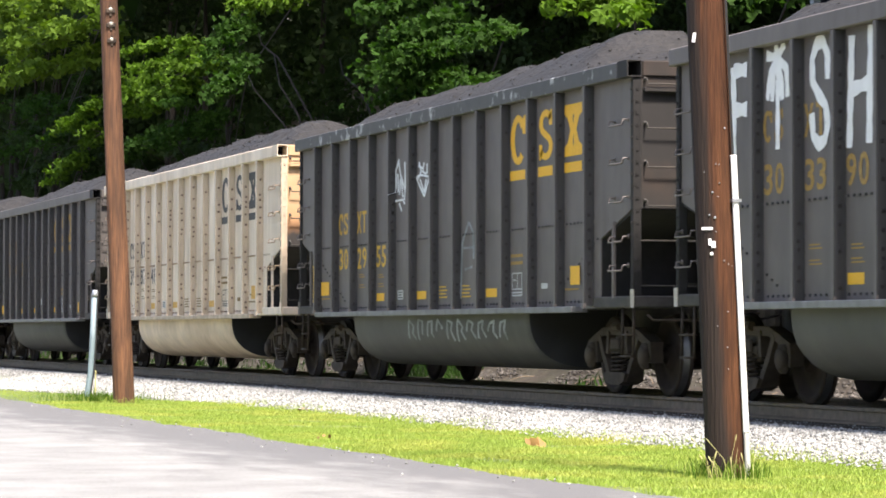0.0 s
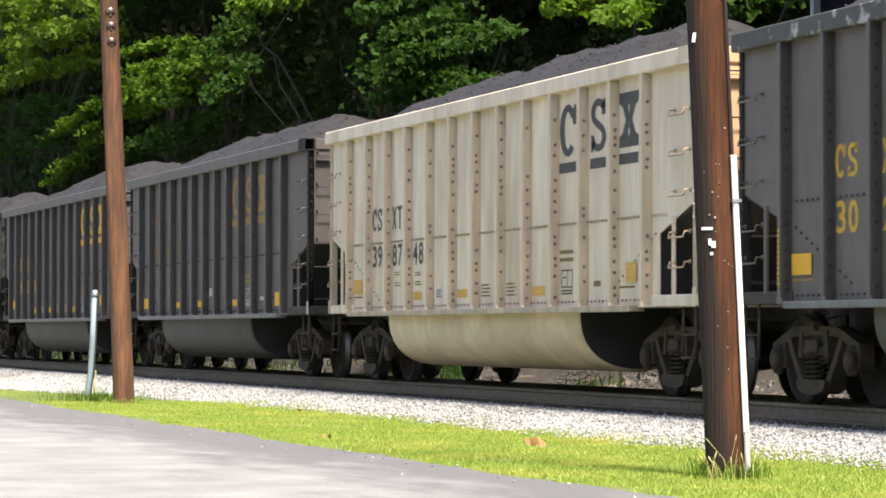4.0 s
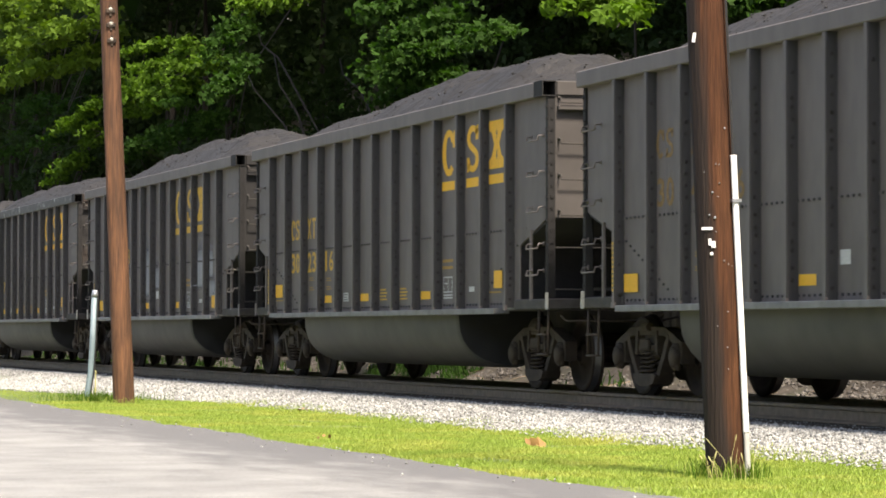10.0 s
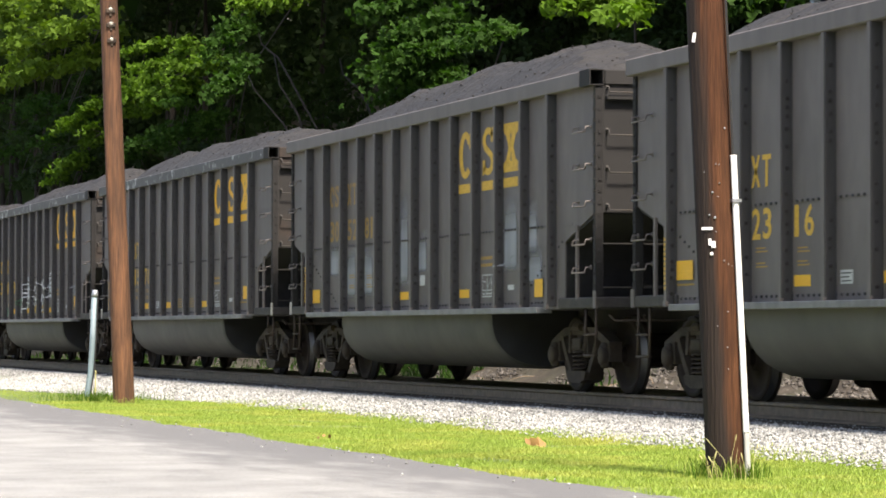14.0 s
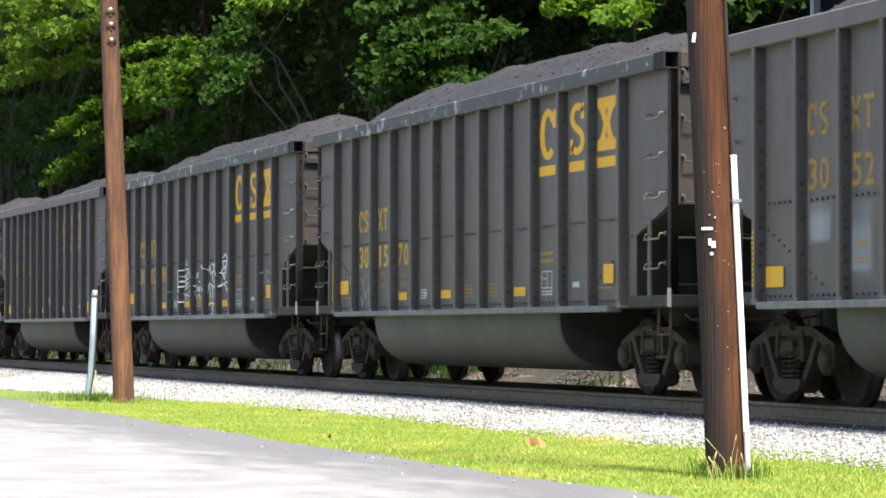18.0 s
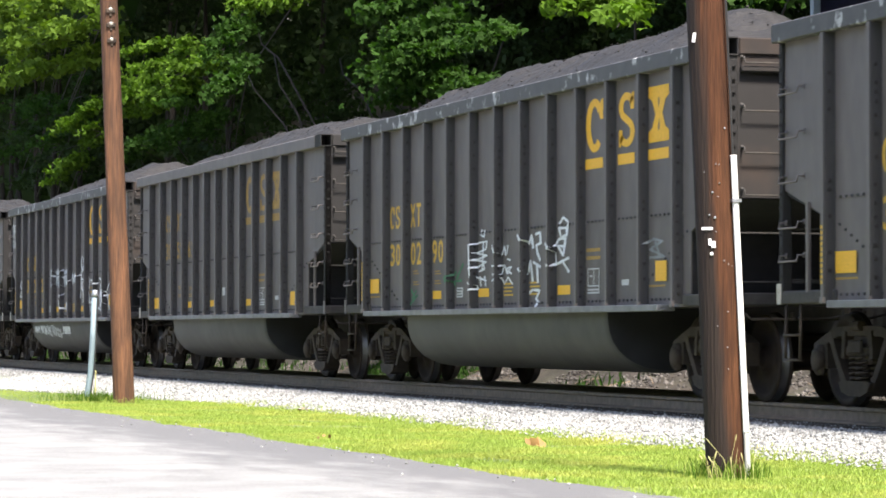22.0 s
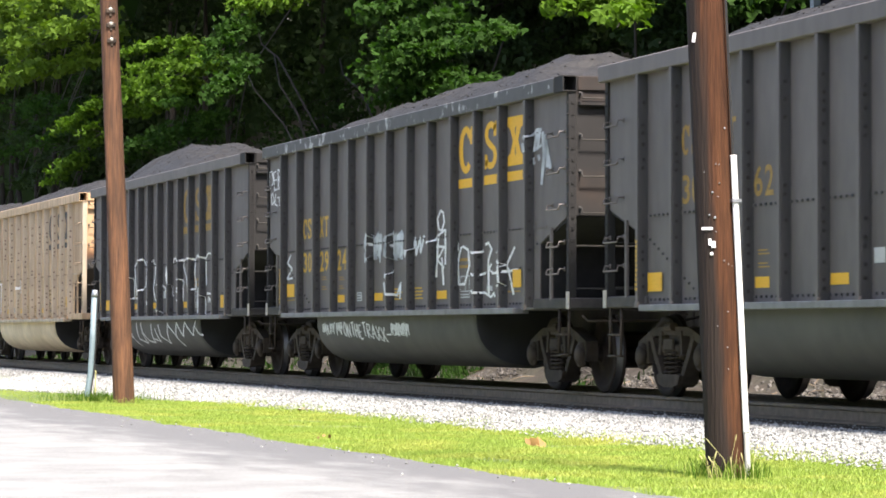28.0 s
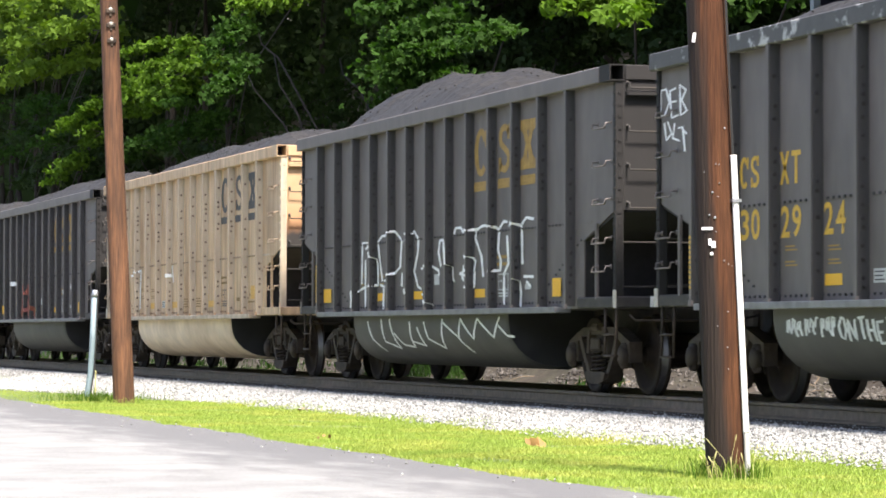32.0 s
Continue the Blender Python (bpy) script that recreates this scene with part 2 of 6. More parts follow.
def prism(bm, outline, y0, y1):
    """A plate: outline in x, z; from y0 to y1."""
    near = [bm.verts.new((x, y0, z)) for x, z in outline]
    far = [bm.verts.new((x, y1, z)) for x, z in outline]
    bm.faces.new(near)
    bm.faces.new(far[::-1])
    n = len(outline)
    for i in range(n):
        bm.faces.new((near[i], far[i], far[(i + 1) % n], near[(i + 1) % n]))
    bmesh.ops.recalc_face_normals(bm, faces=bm.faces[:])


def tube(bm, points, radius, sides=6):
    """A round bar along points; radius may be a list."""
    points = [Vector(p) for p in points]
    radii = radius if isinstance(radius, (list, tuple)) else [radius] * len(points)
    rings = []
    for i, p in enumerate(points):
        d = (points[min(i + 1, len(points) - 1)] - points[max(i - 1, 0)]).normalized()
        a = d.orthogonal().normalized() if i == 0 else (a - d * a.dot(d)).normalized()
        b = d.cross(a)
        rings.append([bm.verts.new(p + (a * math.cos(6.2832 * k / sides) + b * math.sin(6.2832 * k / sides)) * radii[i]) for k in range(sides)])
    for r, s in zip(rings, rings[1:]):
        for k in range(sides):
            bm.faces.new((r[k], r[(k + 1) % sides], s[(k + 1) % sides], s[k]))
    bm.faces.new(rings[0][::-1])
    bm.faces.new(rings[-1])


def lathe(bm, profile, sides=24, axis="y"):
    """Turns a profile of (radius, along) round an axis."""
    rings = []
    for r, a in profile:
        ring = []
        for k in range(sides):
            c, s = math.cos(6.2832 * k / sides) * r, math.sin(6.2832 * k / sides) * r
            ring.append(bm.verts.new((c, a, s) if axis == "y" else (c, s, a)))
        rings.append(ring)
    for r, s in zip(rings, rings[1:]):
        for k in range(sides):
            bm.faces.new((r[k], r[(k + 1) % sides], s[(k + 1) % sides], s[k]))
    bm.faces.new(rings[0][::-1])
    bm.faces.new(rings[-1])
    bmesh.ops.recalc_face_normals(bm, faces=bm.faces[:])


def mesh_from(name, co, faces_flat, size):
    """A mesh from arrays: coordinates and the corners of faces that all have that many corners."""
    me = bpy.data.meshes.new(name)
    me.vertices.add(len(co))
    me.vertices.foreach_set("co", np.asarray(co, np.float32).ravel())
    n = len(faces_flat) // size
    me.loops.add(len(faces_flat))
    me.loops.foreach_set("vertex_index", np.asarray(faces_flat, np.int32))
    me.polygons.add(n)
    me.polygons.foreach_set("loop_start", np.arange(0, n * size, size, dtype=np.int32))
    me.update(calc_edges=True)
    return me


def stones(name, centres, sizes, rng):
    """Many rough six-cornered stones in one mesh."""
    n = len(centres)
    base = np.array([(1, 0, 0), (-1, 0, 0), (0, 1, 0), (0, -1, 0), (0, 0, 1), (0, 0, -1)], float)
    tri = np.array([0, 2, 4, 2, 1, 4, 1, 3, 4, 3, 0, 4, 2, 0, 5, 1, 2, 5, 3, 1, 5, 0, 3, 5])
    v = base[None] * sizes[:, None, None] * rng.uniform(0.55, 1.25, (n, 6, 1)) + rng.normal(0, 0.22, (n, 6, 3)) * sizes[:, None, None]
    a = rng.uniform(0, 6.28, n)
    c, s = np.cos(a)[:, None], np.sin(a)[:, None]
    v = np.stack([v[:, :, 0] * c - v[:, :, 1] * s, v[:, :, 0] * s + v[:, :, 1] * c, v[:, :, 2] * 0.8], 2) + centres[:, None]
    return mesh_from(name, v.reshape(-1, 3), (tri[None] + 6 * np.arange(n)[:, None]).ravel(), 3)


def leaves(name, centres, size, rng, droop=0.5, lobed=False):
    """Many pointed folded leaves in one mesh, of two triangles each; a lobed leaf is three such blades on one stalk."""
    n = len(centres)
    along = rng.normal(0, 1, (n, 3))
    along[:, 2] -= droop
    along /= np.linalg.norm(along, axis=1)[:, None]
    up = rng.normal(0, 1, (n, 3))
    up[:, 2] += 1.2
    side = np.cross(along, up)
    side /= np.linalg.norm(side, axis=1)[:, None] + 1e-9
    nrm = np.cross(side, along)
    s = size * rng.uniform(0.6, 1.25, n)[:, None]
    lobes = []
    for turn, long in ((0.0, 1.0), (0.95, 0.8), (-0.95, 0.8)) if lobed else ((0.0, 1.0),):
        ahead = along * math.cos(turn) + side * math.sin(turn)
        across = side * math.cos(turn) - along * math.sin(turn)
        wide = s * (0.27 if lobed else 0.36)
        p0 = centres - along * s * 0.4
        mid = p0 + ahead * s * long * 0.55
        lobes.append(np.stack([p0, mid + across * wide + nrm * s * 0.1, p0 + ahead * s * long * 1.1, mid - across * wide + nrm * s * 0.1], 1))
    v = np.stack(lobes, 1).reshape(-1, 3)
    f = (np.array([0, 1, 2, 0, 2, 3])[None] + 4 * np.arange(n * len(lobes))[:, None]).ravel()
    return mesh_from(name, v, f, 3)


def blades(name, roots, height, width, rng):
    n = len(roots)
    a = rng.uniform(0, 6.28, n)
    h = height * rng.uniform(0.5, 1.3, n)
    w = width * rng.uniform(0.7, 1.3, n)
    lean = rng.normal(0, 0.35, (n, 2)) * h[:, None]
    d = np.stack([np.cos(a), np.sin(a), np.zeros(n)], 1) * w[:, None]
    mid = roots + np.stack([lean[:, 0] * 0.35, lean[:, 1] * 0.35, h * 0.6], 1)
    tip = roots + np.stack([lean[:, 0], lean[:, 1], h], 1)
    v = np.stack([roots - d, roots + d, mid + d * 0.8, mid - d * 0.8, tip], 1).reshape(-1, 3)
    f = (np.array([0, 1, 2, 0, 2, 3, 3, 2, 4])[None] + 5 * np.arange(n)[:, None]).ravel()
    return mesh_from(name, v, f, 3)


# ---- ground ----
GROUND = -0.37
TRACK_RISE = -0.19


def asphalt_edge(x):
    return -5.75 - 0.3 * min(1.0, max(0.0, (x + 45) / 20)) + 0.05 * math.sin(x * 0.9) + 0.03 * math.sin(x * 2.3) + max(0.0, (-46 - x)) * 0.03


def grass_edge(x):
    return -2.62 + 0.22 * noise.noise((x * 0.35, 3, 0)) - max(0.0, (-46 - x)) * 0.125


def ground_height(x, y):
    if y < -2.9:
        z = GROUND
    elif y < -1.9:
        z = GROUND + (TRACK_RISE - 0.02 - GROUND) * (y + 2.9)
    elif y < 1.9:
        z = TRACK_RISE - 0.02
    elif y < 3.2:
        z = TRACK_RISE - 0.02 - 0.22 * (y - 1.9) / 1.3
    else:
        z = TRACK_RISE - 0.24 + 0.5 * (y - 3.2) * min(1.0, (y - 3.2) / 4.0) + 0.25 * noise.noise((x * 0.3, y * 0.4, 0)) * min(1.0, (y - 3.2))
        z = min(z, 60 + 0.05 * y)
    return z


def build_ground():
    xs = [-2500, -900, -400] + [-260 + 2.0 * i for i in range(135)] + [30, 60, 200, 900, 2500]
    ys = [-2500, -700, -200, -60, -30, -15, -9, -6.6, -5, -4, -3.4, -2.9, -2.4, -1.9, -1, 0, 1, 1.9, 2.5, 3.2, 4, 5, 6.5, 8, 10, 13, 17, 22, 30, 45, 70, 120, 300, 900, 2500]
    co = [(x, y, ground_height(x, y)) for x in xs for y in ys]
    ny = len(ys)
    me = bpy.data.meshes.new("ground")
    quads = [(i * ny + j, (i + 1) * ny + j, (i + 1) * ny + j + 1, i * ny + j + 1) for i in range(len(xs) - 1) for j in range(ny - 1)]
    me.from_pydata(co, [], quads)
    me.materials.append(TURF)
    me.materials.append(HILL)
    me.materials.append(STONE_BED)
    mats = [(2 if -2.5 <= ys[j] + 0.01 and ys[j] < 3.1 else (1 if ys[j] >= 3.1 else 0)) for i in range(len(xs) - 1) for j in range(ny - 1)]
    me.polygons.foreach_set("material_index", mats)
    me.polygons.foreach_set("use_smooth", [True] * len(mats))
    tagged(new("ground", me), "grassy verge, ballast bed and wooded slope behind the track", "ground", kind="structure")

    # the paved lot
    xs = [-400, -200, -120, -90] + [-80 + 0.2 * i for i in range(375)] + [0, 20, 60]
    co, quads = [], []
    for x in xs:
        e = asphalt_edge(x) + 0.09 * noise.noise((x * 1.7, 0, 0)) + 0.06 * noise.noise((x * 4.5, 5, 0))
        for y, z in ((-60, 0.018), (-20, 0.018), (-9, 0.018), (e - 0.6, 0.018), (e - 0.02, 0.012), (e, -0.03)):
            co.append((x, y, GROUND + z))
    for i in range(len(xs) - 1):
        for j in range(5):
            quads.append((i * 6 + j, (i + 1) * 6 + j, (i + 1) * 6 + j + 1, i * 6 + j + 1))
    me = bpy.data.meshes.new("asphalt_lot")
    me.from_pydata(co, [], quads)
    me.materials.append(ASPHALT)
    tagged(new("asphalt_lot", me), "pale worn asphalt lot with darker stained patches", "pavement", kind="structure")


build_ground()


def build_track():
    track = tagged(new("railway_track"), "rusty steel rails on dark wooden ties in white ballast", "railway track", kind="structure")
    profile = [(-0.075, -0.17), (0.075, -0.17), (0.075, -0.155), (0.012, -0.135), (0.012, -0.045), (0.036, -0.035), (0.036, -0.006), (0.028, 0.0), (-0.028, 0.0), (-0.036, -0.006), (-0.036, -0.035), (-0.012, -0.045), (-0.012, -0.135), (-0.075, -0.155)]
    for side in (-1, 1):
        bm = bmesh.new()
        a = [bm.verts.new((-300, y, z)) for y, z in profile]
        b = [bm.verts.new((40, y, z)) for y, z in profile]
        n = len(profile)
        for i in range(n):
            f = bm.faces.new((a[i], a[(i + 1) % n], b[(i + 1) % n], b[i]))
            f.material_index = 1 if i == 7 else 0
        bmesh.ops.recalc_face_normals(bm, faces=bm.faces[:])
        me = mesh_of(bm, "rail")
        me.materials.append(RAIL)
        me.materials.append(RAIL_TOP)
        r = new("rail", me)
        r.parent, r.location = track, (0, side * 0.755, 0)
    tie = mesh_of(boxed(-0.115, 0.115, -1.3, 1.3, -0.36, -0.172, bevel=0.012), "tie")
    for i in range(170):
        placed("tie", tie, TIE, track, m=pose(-105 + i * 0.53, 0.03 * math.sin(i * 3.7), 0, 0, 0, 1.2 * math.sin(i * 2.1)))


build_track()


def build_ballast():
    rng = np.random.default_rng(4)
    pts = []
    for x0, x1, per_m2 in ((-34, -18, 2400), (-50, -34, 1500), (-70, -50, 700), (-110, -70, 200)):
        low = -3.4 if x0 > -51 else -5.6
        n = int((x1 - x0) * (-0.8 - low) * per_m2)
        x = rng.uniform(x0, x1, n)
        y = rng.uniform(low, -0.8, n)
        edge = np.array([grass_edge(v) for v in x]) - 0.12 + rng.normal(0, 0.14, n)
        keep = y > edge
        pts.append(np.stack([x[keep], y[keep]], 1))
    p = np.concatenate(pts)
    z = np.array([ground_height(a, b) for a, b in p]) + rng.uniform(-0.012, 0.022, len(p))
    size = rng.uniform(0.010, 0.026, len(p)) * (1 + 0.25 * (p[:, 0] < -50))
    me = stones("ballast_stones", np.column_stack([p, z]), size, rng)
    me.materials.append(STONE)
    tagged(new("ballast_stones", me), "white crushed limestone ballast beside the rail", "gravel", kind="stuff")
    # chips that have rolled on to the lot's edge
    x = rng.uniform(-56, -18, 150)
    y = np.array([asphalt_edge(v) for v in x]) - np.abs(rng.normal(0, 0.35, 150)) + 0.05
    me = stones("loose_chips", np.column_stack([x, y, np.full(150, GROUND + 0.022)]), rng.uniform(0.006, 0.016, 150), rng)
    me.materials.append(STONE)
    tagged(new("loose_chips", me), "pale stone chips scattered along the asphalt edge", "gravel", kind="stuff")
    n = 42000
    x, y = rng.uniform(-95, -20, n), rng.uniform(-0.65, 6.5, n)
    z = np.array([ground_height(a, b) for a, b in zip(x, y)]) + 0.01
    me = stones("far_side_stones", np.column_stack([x, y, z]), rng.uniform(0.014, 0.036, n) * (1 + (y > 2) * rng.uniform(0, 0.9, n)), rng)
    me.materials.append(FAR_STONE)
    tagged(new("far_side_stones", me), "dusty brown stones and rubble behind the track", "gravel", kind="stuff")


build_ballast()


def build_grass():
    rng = np.random.default_rng(5)
    pts = []
    for x0, x1, per_m2 in ((-34, -16, 2900), (-48, -34, 1500), (-64, -48, 150), (-90, -64, 120)):
        n = int((x1 - x0) * 4.4 * per_m2)
        x, y = rng.uniform(x0, x1, n), rng.uniform(-6.6, -2.2, n)
        lo = np.array([asphalt_edge(v) for v in x]) + rng.normal(0.03, 0.10, n)
        hi = np.array([grass_edge(v) for v in x]) + rng.normal(0, 0.12, n)
        # worn thin in spots, and sandy along the paving
        bare = np.array([noise.noise((a * 0.9, b * 1.6, 7)) for a, b in zip(x, y)]) + 0.5 * np.exp(-((y - lo) / 0.16) ** 2)
        keep = (y > lo) & (y < hi) & (rng.random(n) > np.clip((bare - 0.18) * 2.2, 0.0, 0.9))
        pts.append(np.stack([x[keep], y[keep]], 1))
    p = np.concatenate(pts)
    z = np.array([ground_height(a, b) for a, b in p])
    patch = np.array([noise.noise((a * 0.8, b * 1.4, 2)) for a, b in p])
    me = blades("grass", np.column_stack([p, z]), 0.030 * (1 + 0.6 * patch), 0.0034, rng)
    me.materials.append(GRASS)
    tagged(new("grass", me), "short bright green grass along the lot", "grass", kind="stuff")
    # weeds and sticks on the far side of the track
    n = 6000
    x, y = rng.uniform(-110, -46, n), 2.2 + np.abs(rng.normal(0, 1.6, n))
    keep = np.array([noise.noise((a * 0.25, b * 0.5, 9)) for a, b in zip(x, y)]) > 0.0 + 0.012 * (x + 60)
    p = np.stack([x, y], 1)[keep]
    z = np.array([ground_height(a, b) for a, b in p])
    me = blades("far_weeds", np.column_stack([p, z]), 0.22, 0.02, rng)
    me.materials.append(LEAF)
    tagged(new("far_weeds", me), "green weeds on the bank behind the track", "weeds", kind="stuff")
    n = 2600
    x, y = rng.uniform(-66.5, -58.8, n), rng.normal(4.85, 0.28, n)
    keep = np.array([noise.noise((a * 0.8, b * 1.2, 4)) for a, b in zip(x, y)]) > -0.22
    p = np.stack([x, y], 1)[keep]
    z = np.array([ground_height(a, b) for a, b in p])
    me = blades("bank_weeds", np.column_stack([p, z]), 0.16, 0.014, rng)
    me.materials.append(LEAF)
    tagged(new("bank_weeds", me), "low leafy green weeds among the bank's stones", "weeds", kind="stuff")
    bm = bmesh.new()
    for _ in range(150):
        x, y, a, long = rng.uniform(-80, -20), rng.uniform(1.7, 5.5), rng.uniform(0, 6.28), rng.uniform(0.2, 0.9)
        p = Vector((x, y, ground_height(x, y) + 0.03))
        q = p + Vector((math.cos(a), math.sin(a), 0)) * long
        q.z = ground_height(q.x, q.y) + rng.uniform(0.03, 0.16)
        tube(bm, [p, p.lerp(q, 0.5) + Vector((0, 0, 0.03)), q], [0.009, 0.007, 0.003], 4)
    me = mesh_of(bm, "fallen_sticks")
    me.materials.append(STICK)
    tagged(new("fallen_sticks", me), "bleached sticks fallen on the bank", "debris", kind="stuff")


build_grass()


# ---- the train ----
class Kind:
    """Sizes of one length of gondola: half its body, the front corner's place and the ribs' places from front to rear."""

    def __init__(self, half, corner, ribs, step, trucks, tub, reach):
        self.half, self.corner, self.ribs, self.step, self.trucks, self.tub, self.reach = half, corner, ribs, step, trucks, tub, reach
        self.kept = {}

    def mesh(self, key, build, smooth=False):
        if key not in self.kept:
            bm = bmesh.new()
            build(bm)
            self.kept[key] = mesh_of(bm, key, smooth)
        return self.kept[key]


LONG = Kind(7.60, 7.48, [6.08 - 1.042 * k for k in range(13)], 1.042, (5.93, -6.65), (3.75, -4.45), 8.225)
# the short car's ribs stand closer together towards the middle
SHORT = Kind(7.25, 7.10, [-0.205 + d for d in (5.84, 4.81, 3.79, 2.82, 1.87, 0.94, 0.0, -0.94, -1.87, -2.82, -3.79, -4.81, -5.84)], 0.968, (5.47, -6.22), (3.13, -4.25), 7.85)
SIDE, PANEL = -1.58, -1.47
WHEEL_R = 0.457
COMMON = {}


def common(key, build, smooth=False):
    if key not in COMMON:
        bm = bmesh.new()
        build(bm)
        COMMON[key] = mesh_of(bm, key, smooth)
    return COMMON[key]


def rib_mesh(variant):
    """A folded rib with a narrow foot; bolt heads stand on its front web, some of them lost."""
    rng = random.Random(variant)

    def build(bm):
        z0, z1 = 1.03, 3.55
        outline = [(0.0, PANEL), (0.012, SIDE + 0.012), (0.022, SIDE), (0.088, SIDE), (0.098, SIDE + 0.012), (0.11, PANEL - 0.006), (0.13, PANEL - 0.006), (0.13, PANEL)]
        lo = [bm.verts.new((x, y, z0)) for x, y in outline]
        hi = [bm.verts.new((x, y, z1)) for x, y in outline]
        for i in range(len(outline) - 1):
            bm.faces.new((lo[i], lo[i + 1], hi[i + 1], hi[i]))
        bm.faces.new(hi)
        bm.faces.new(lo[::-1])
        bmesh.ops.recalc_face_normals(bm, faces=bm.faces[:])
        # faces towards the front take a darker material, their shade in its colour
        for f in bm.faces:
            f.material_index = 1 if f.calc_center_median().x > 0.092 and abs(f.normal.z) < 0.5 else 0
        z = 1.14
        while z < 3.45:
            if rng.random() < 0.8:
                y = SIDE + 0.058 + rng.uniform(-0.006, 0.006)
                box(bm, 0.098, 0.120, y - 0.017, y + 0.017, z - 0.018, z + 0.018, bevel=0.006)
            z += rng.choice((0.085, 0.125, 0.17, 0.17, 0.25))
        for f in bm.faces:
            if f.calc_area() < 0.002 and 0.095 < f.calc_center_median().x < 0.13:
                f.material_index = 2
        # a gusset at the foot
        prism(bm, [(0.02, 1.0), (0.10, 1.0), (0.10, 1.06), (0.02, 1.06)], SIDE - 0.012, SIDE + 0.02)
    return build


def side_mesh(kind):
    def build(bm):
        h, c = kind.half, 1.17
        outline = [(-h + c, 1.0), (h - c, 1.0), (h - c, 1.79), (h - 0.06, 2.12), (h - 0.06, 3.56), (-h + 0.06, 3.56), (-h + 0.06, 2.12), (-h + c, 1.79)]
        prism(bm, outline, PANEL, PANEL + 0.015)
        # the riveted lap half way up, with a strip of its own, and rows of rivets
        z = 1.98
        box(bm, -h + 0.9, h - 0.9, PANEL - 0.006, PANEL, z, z + 0.03)
        bm.faces.ensure_lookup_table()
        plain = len(bm.faces)
        for f in bm.faces[plain - 6:]:
            f.material_index = 1
        for i in range(int((2 * h - 2.6) / 0.13)):
            x = -h + 1.3 + i * 0.13
            box(bm, x, x + 0.03, PANEL - 0.020, PANEL - 0.006, z + 0.002, z + 0.028)
            box(bm, x, x + 0.026, PANEL - 0.014, PANEL, 1.068, 1.094)
        for s in (-1, 1):
            for i in range(12):
                x, zz = s * (h - c - 0.1 - i * 0.13), 1.78 - i * 0.055
                box(bm, x, x + 0.026, PANEL - 0.014, PANEL, zz, zz + 0.026)
        bm.faces.ensure_lookup_table()
        for f in bm.faces[plain:]:
            f.material_index = 2
    return build


def truss(bm, points, y, width, depth):
    """A flat bar through points in x, z, with its own width, centred on y."""
    for (xa, za), (xb, zb) in zip(points, points[1:]):
        d = Vector((xb - xa, 0, zb - za))
        n = Vector((-d.z, 0, d.x)).normalized() * width / 2
        e = d.normalized() * width * 0.3
        quad = [Vector((xa, 0, za)) - n - e, Vector((xb, 0, zb)) - n + e, Vector((xb, 0, zb)) + n + e, Vector((xa, 0, za)) + n - e]
        prism(bm, [(q.x, q.z) for q in quad], y - depth / 2, y + depth / 2)


def side_frame_mesh(bm):
    """A cast side frame: a level top bar, arms down to the spring seat, and a jaw over each bearing."""
    truss(bm, [(-1.02, 0.58), (-0.78, 0.66), (-0.52, 0.735), (0, 0.745), (0.52, 0.735), (0.78, 0.66), (1.02, 0.58)], 0.0, 0.095, 0.16)
    for s in (-1, 1):
        truss(bm, [(s * 0.64, 0.67), (s * 0.50, 0.46), (s * 0.30, 0.22)], 0.0, 0.085, 0.17)
        truss(bm, [(s * 0.30, 0.72), (s * 0.33, 0.50)], 0.0, 0.07, 0.2)
        truss(bm, [(s * 1.03, 0.58), (s * 1.03, 0.40)], 0.0, 0.07, 0.15)
        truss(bm, [(s * 0.79, 0.62), (s * 0.77, 0.40)], 0.0, 0.075, 0.15)
        box(bm, s * 0.905 - 0.13, s * 0.905 + 0.13, -0.07, 0.07, 0.57, 0.63, bevel=0.015)
    prism(bm, [(-0.36, 0.25), (-0.30, 0.16), (-0.14, 0.12), (0.14, 0.12), (0.30, 0.16), (0.36, 0.25), (0.30, 0.265), (-0.30, 0.265)], -0.13, 0.11)
    # the bolster's end over the springs, with its wedges
    box(bm, -0.26, 0.26, -0.10, 0.10, 0.50, 0.60, bevel=0.02)
    box(bm, -0.16, 0.16, -0.13, -0.10, 0.52, 0.66, bevel=0.02)
    tube(bm, [(-0.10, -0.09, 0.79), (0.10, -0.09, 0.79)], 0.05, 8)


def spring_mesh(bm):
    pts = [(0.062 * math.cos(a * 0.7854), 0.062 * math.sin(a * 0.7854), 0.25 + a * 0.0062) for a in range(41)]
    tube(bm, pts, 0.014, 4)


def wheel_mesh(bm):
    lathe(bm, [(0.10, -0.09), (0.13, -0.08), (0.14, -0.03), (0.36, -0.015), (0.385, -0.06), (0.447, -0.065), (0.457, -0.05), (0.459, 0.03), (0.484, 0.045), (0.484, 0.065), (0.38, 0.07), (0.36, 0.02), (0.14, 0.02), (0.10, 0.07)], 40)


def axle_mesh(bm):
    lathe(bm, [(0.075, -1.05), (0.075, -0.86), (0.10, -0.84), (0.10, -0.6), (0.085, -0.3), (0.085, 0.3), (0.10, 0.6), (0.10, 0.84), (0.075, 0.86), (0.075, 1.05)], 14)


def cap_mesh(bm):
    lathe(bm, [(0.10, 0.06), (0.115, 0.02), (0.115, -0.03), (0.085, -0.045), (0.04, -0.05)], 16)
    box(bm, -0.09, 0.09, -0.02, 0.06, -0.15, 0.15, bevel=0.03)


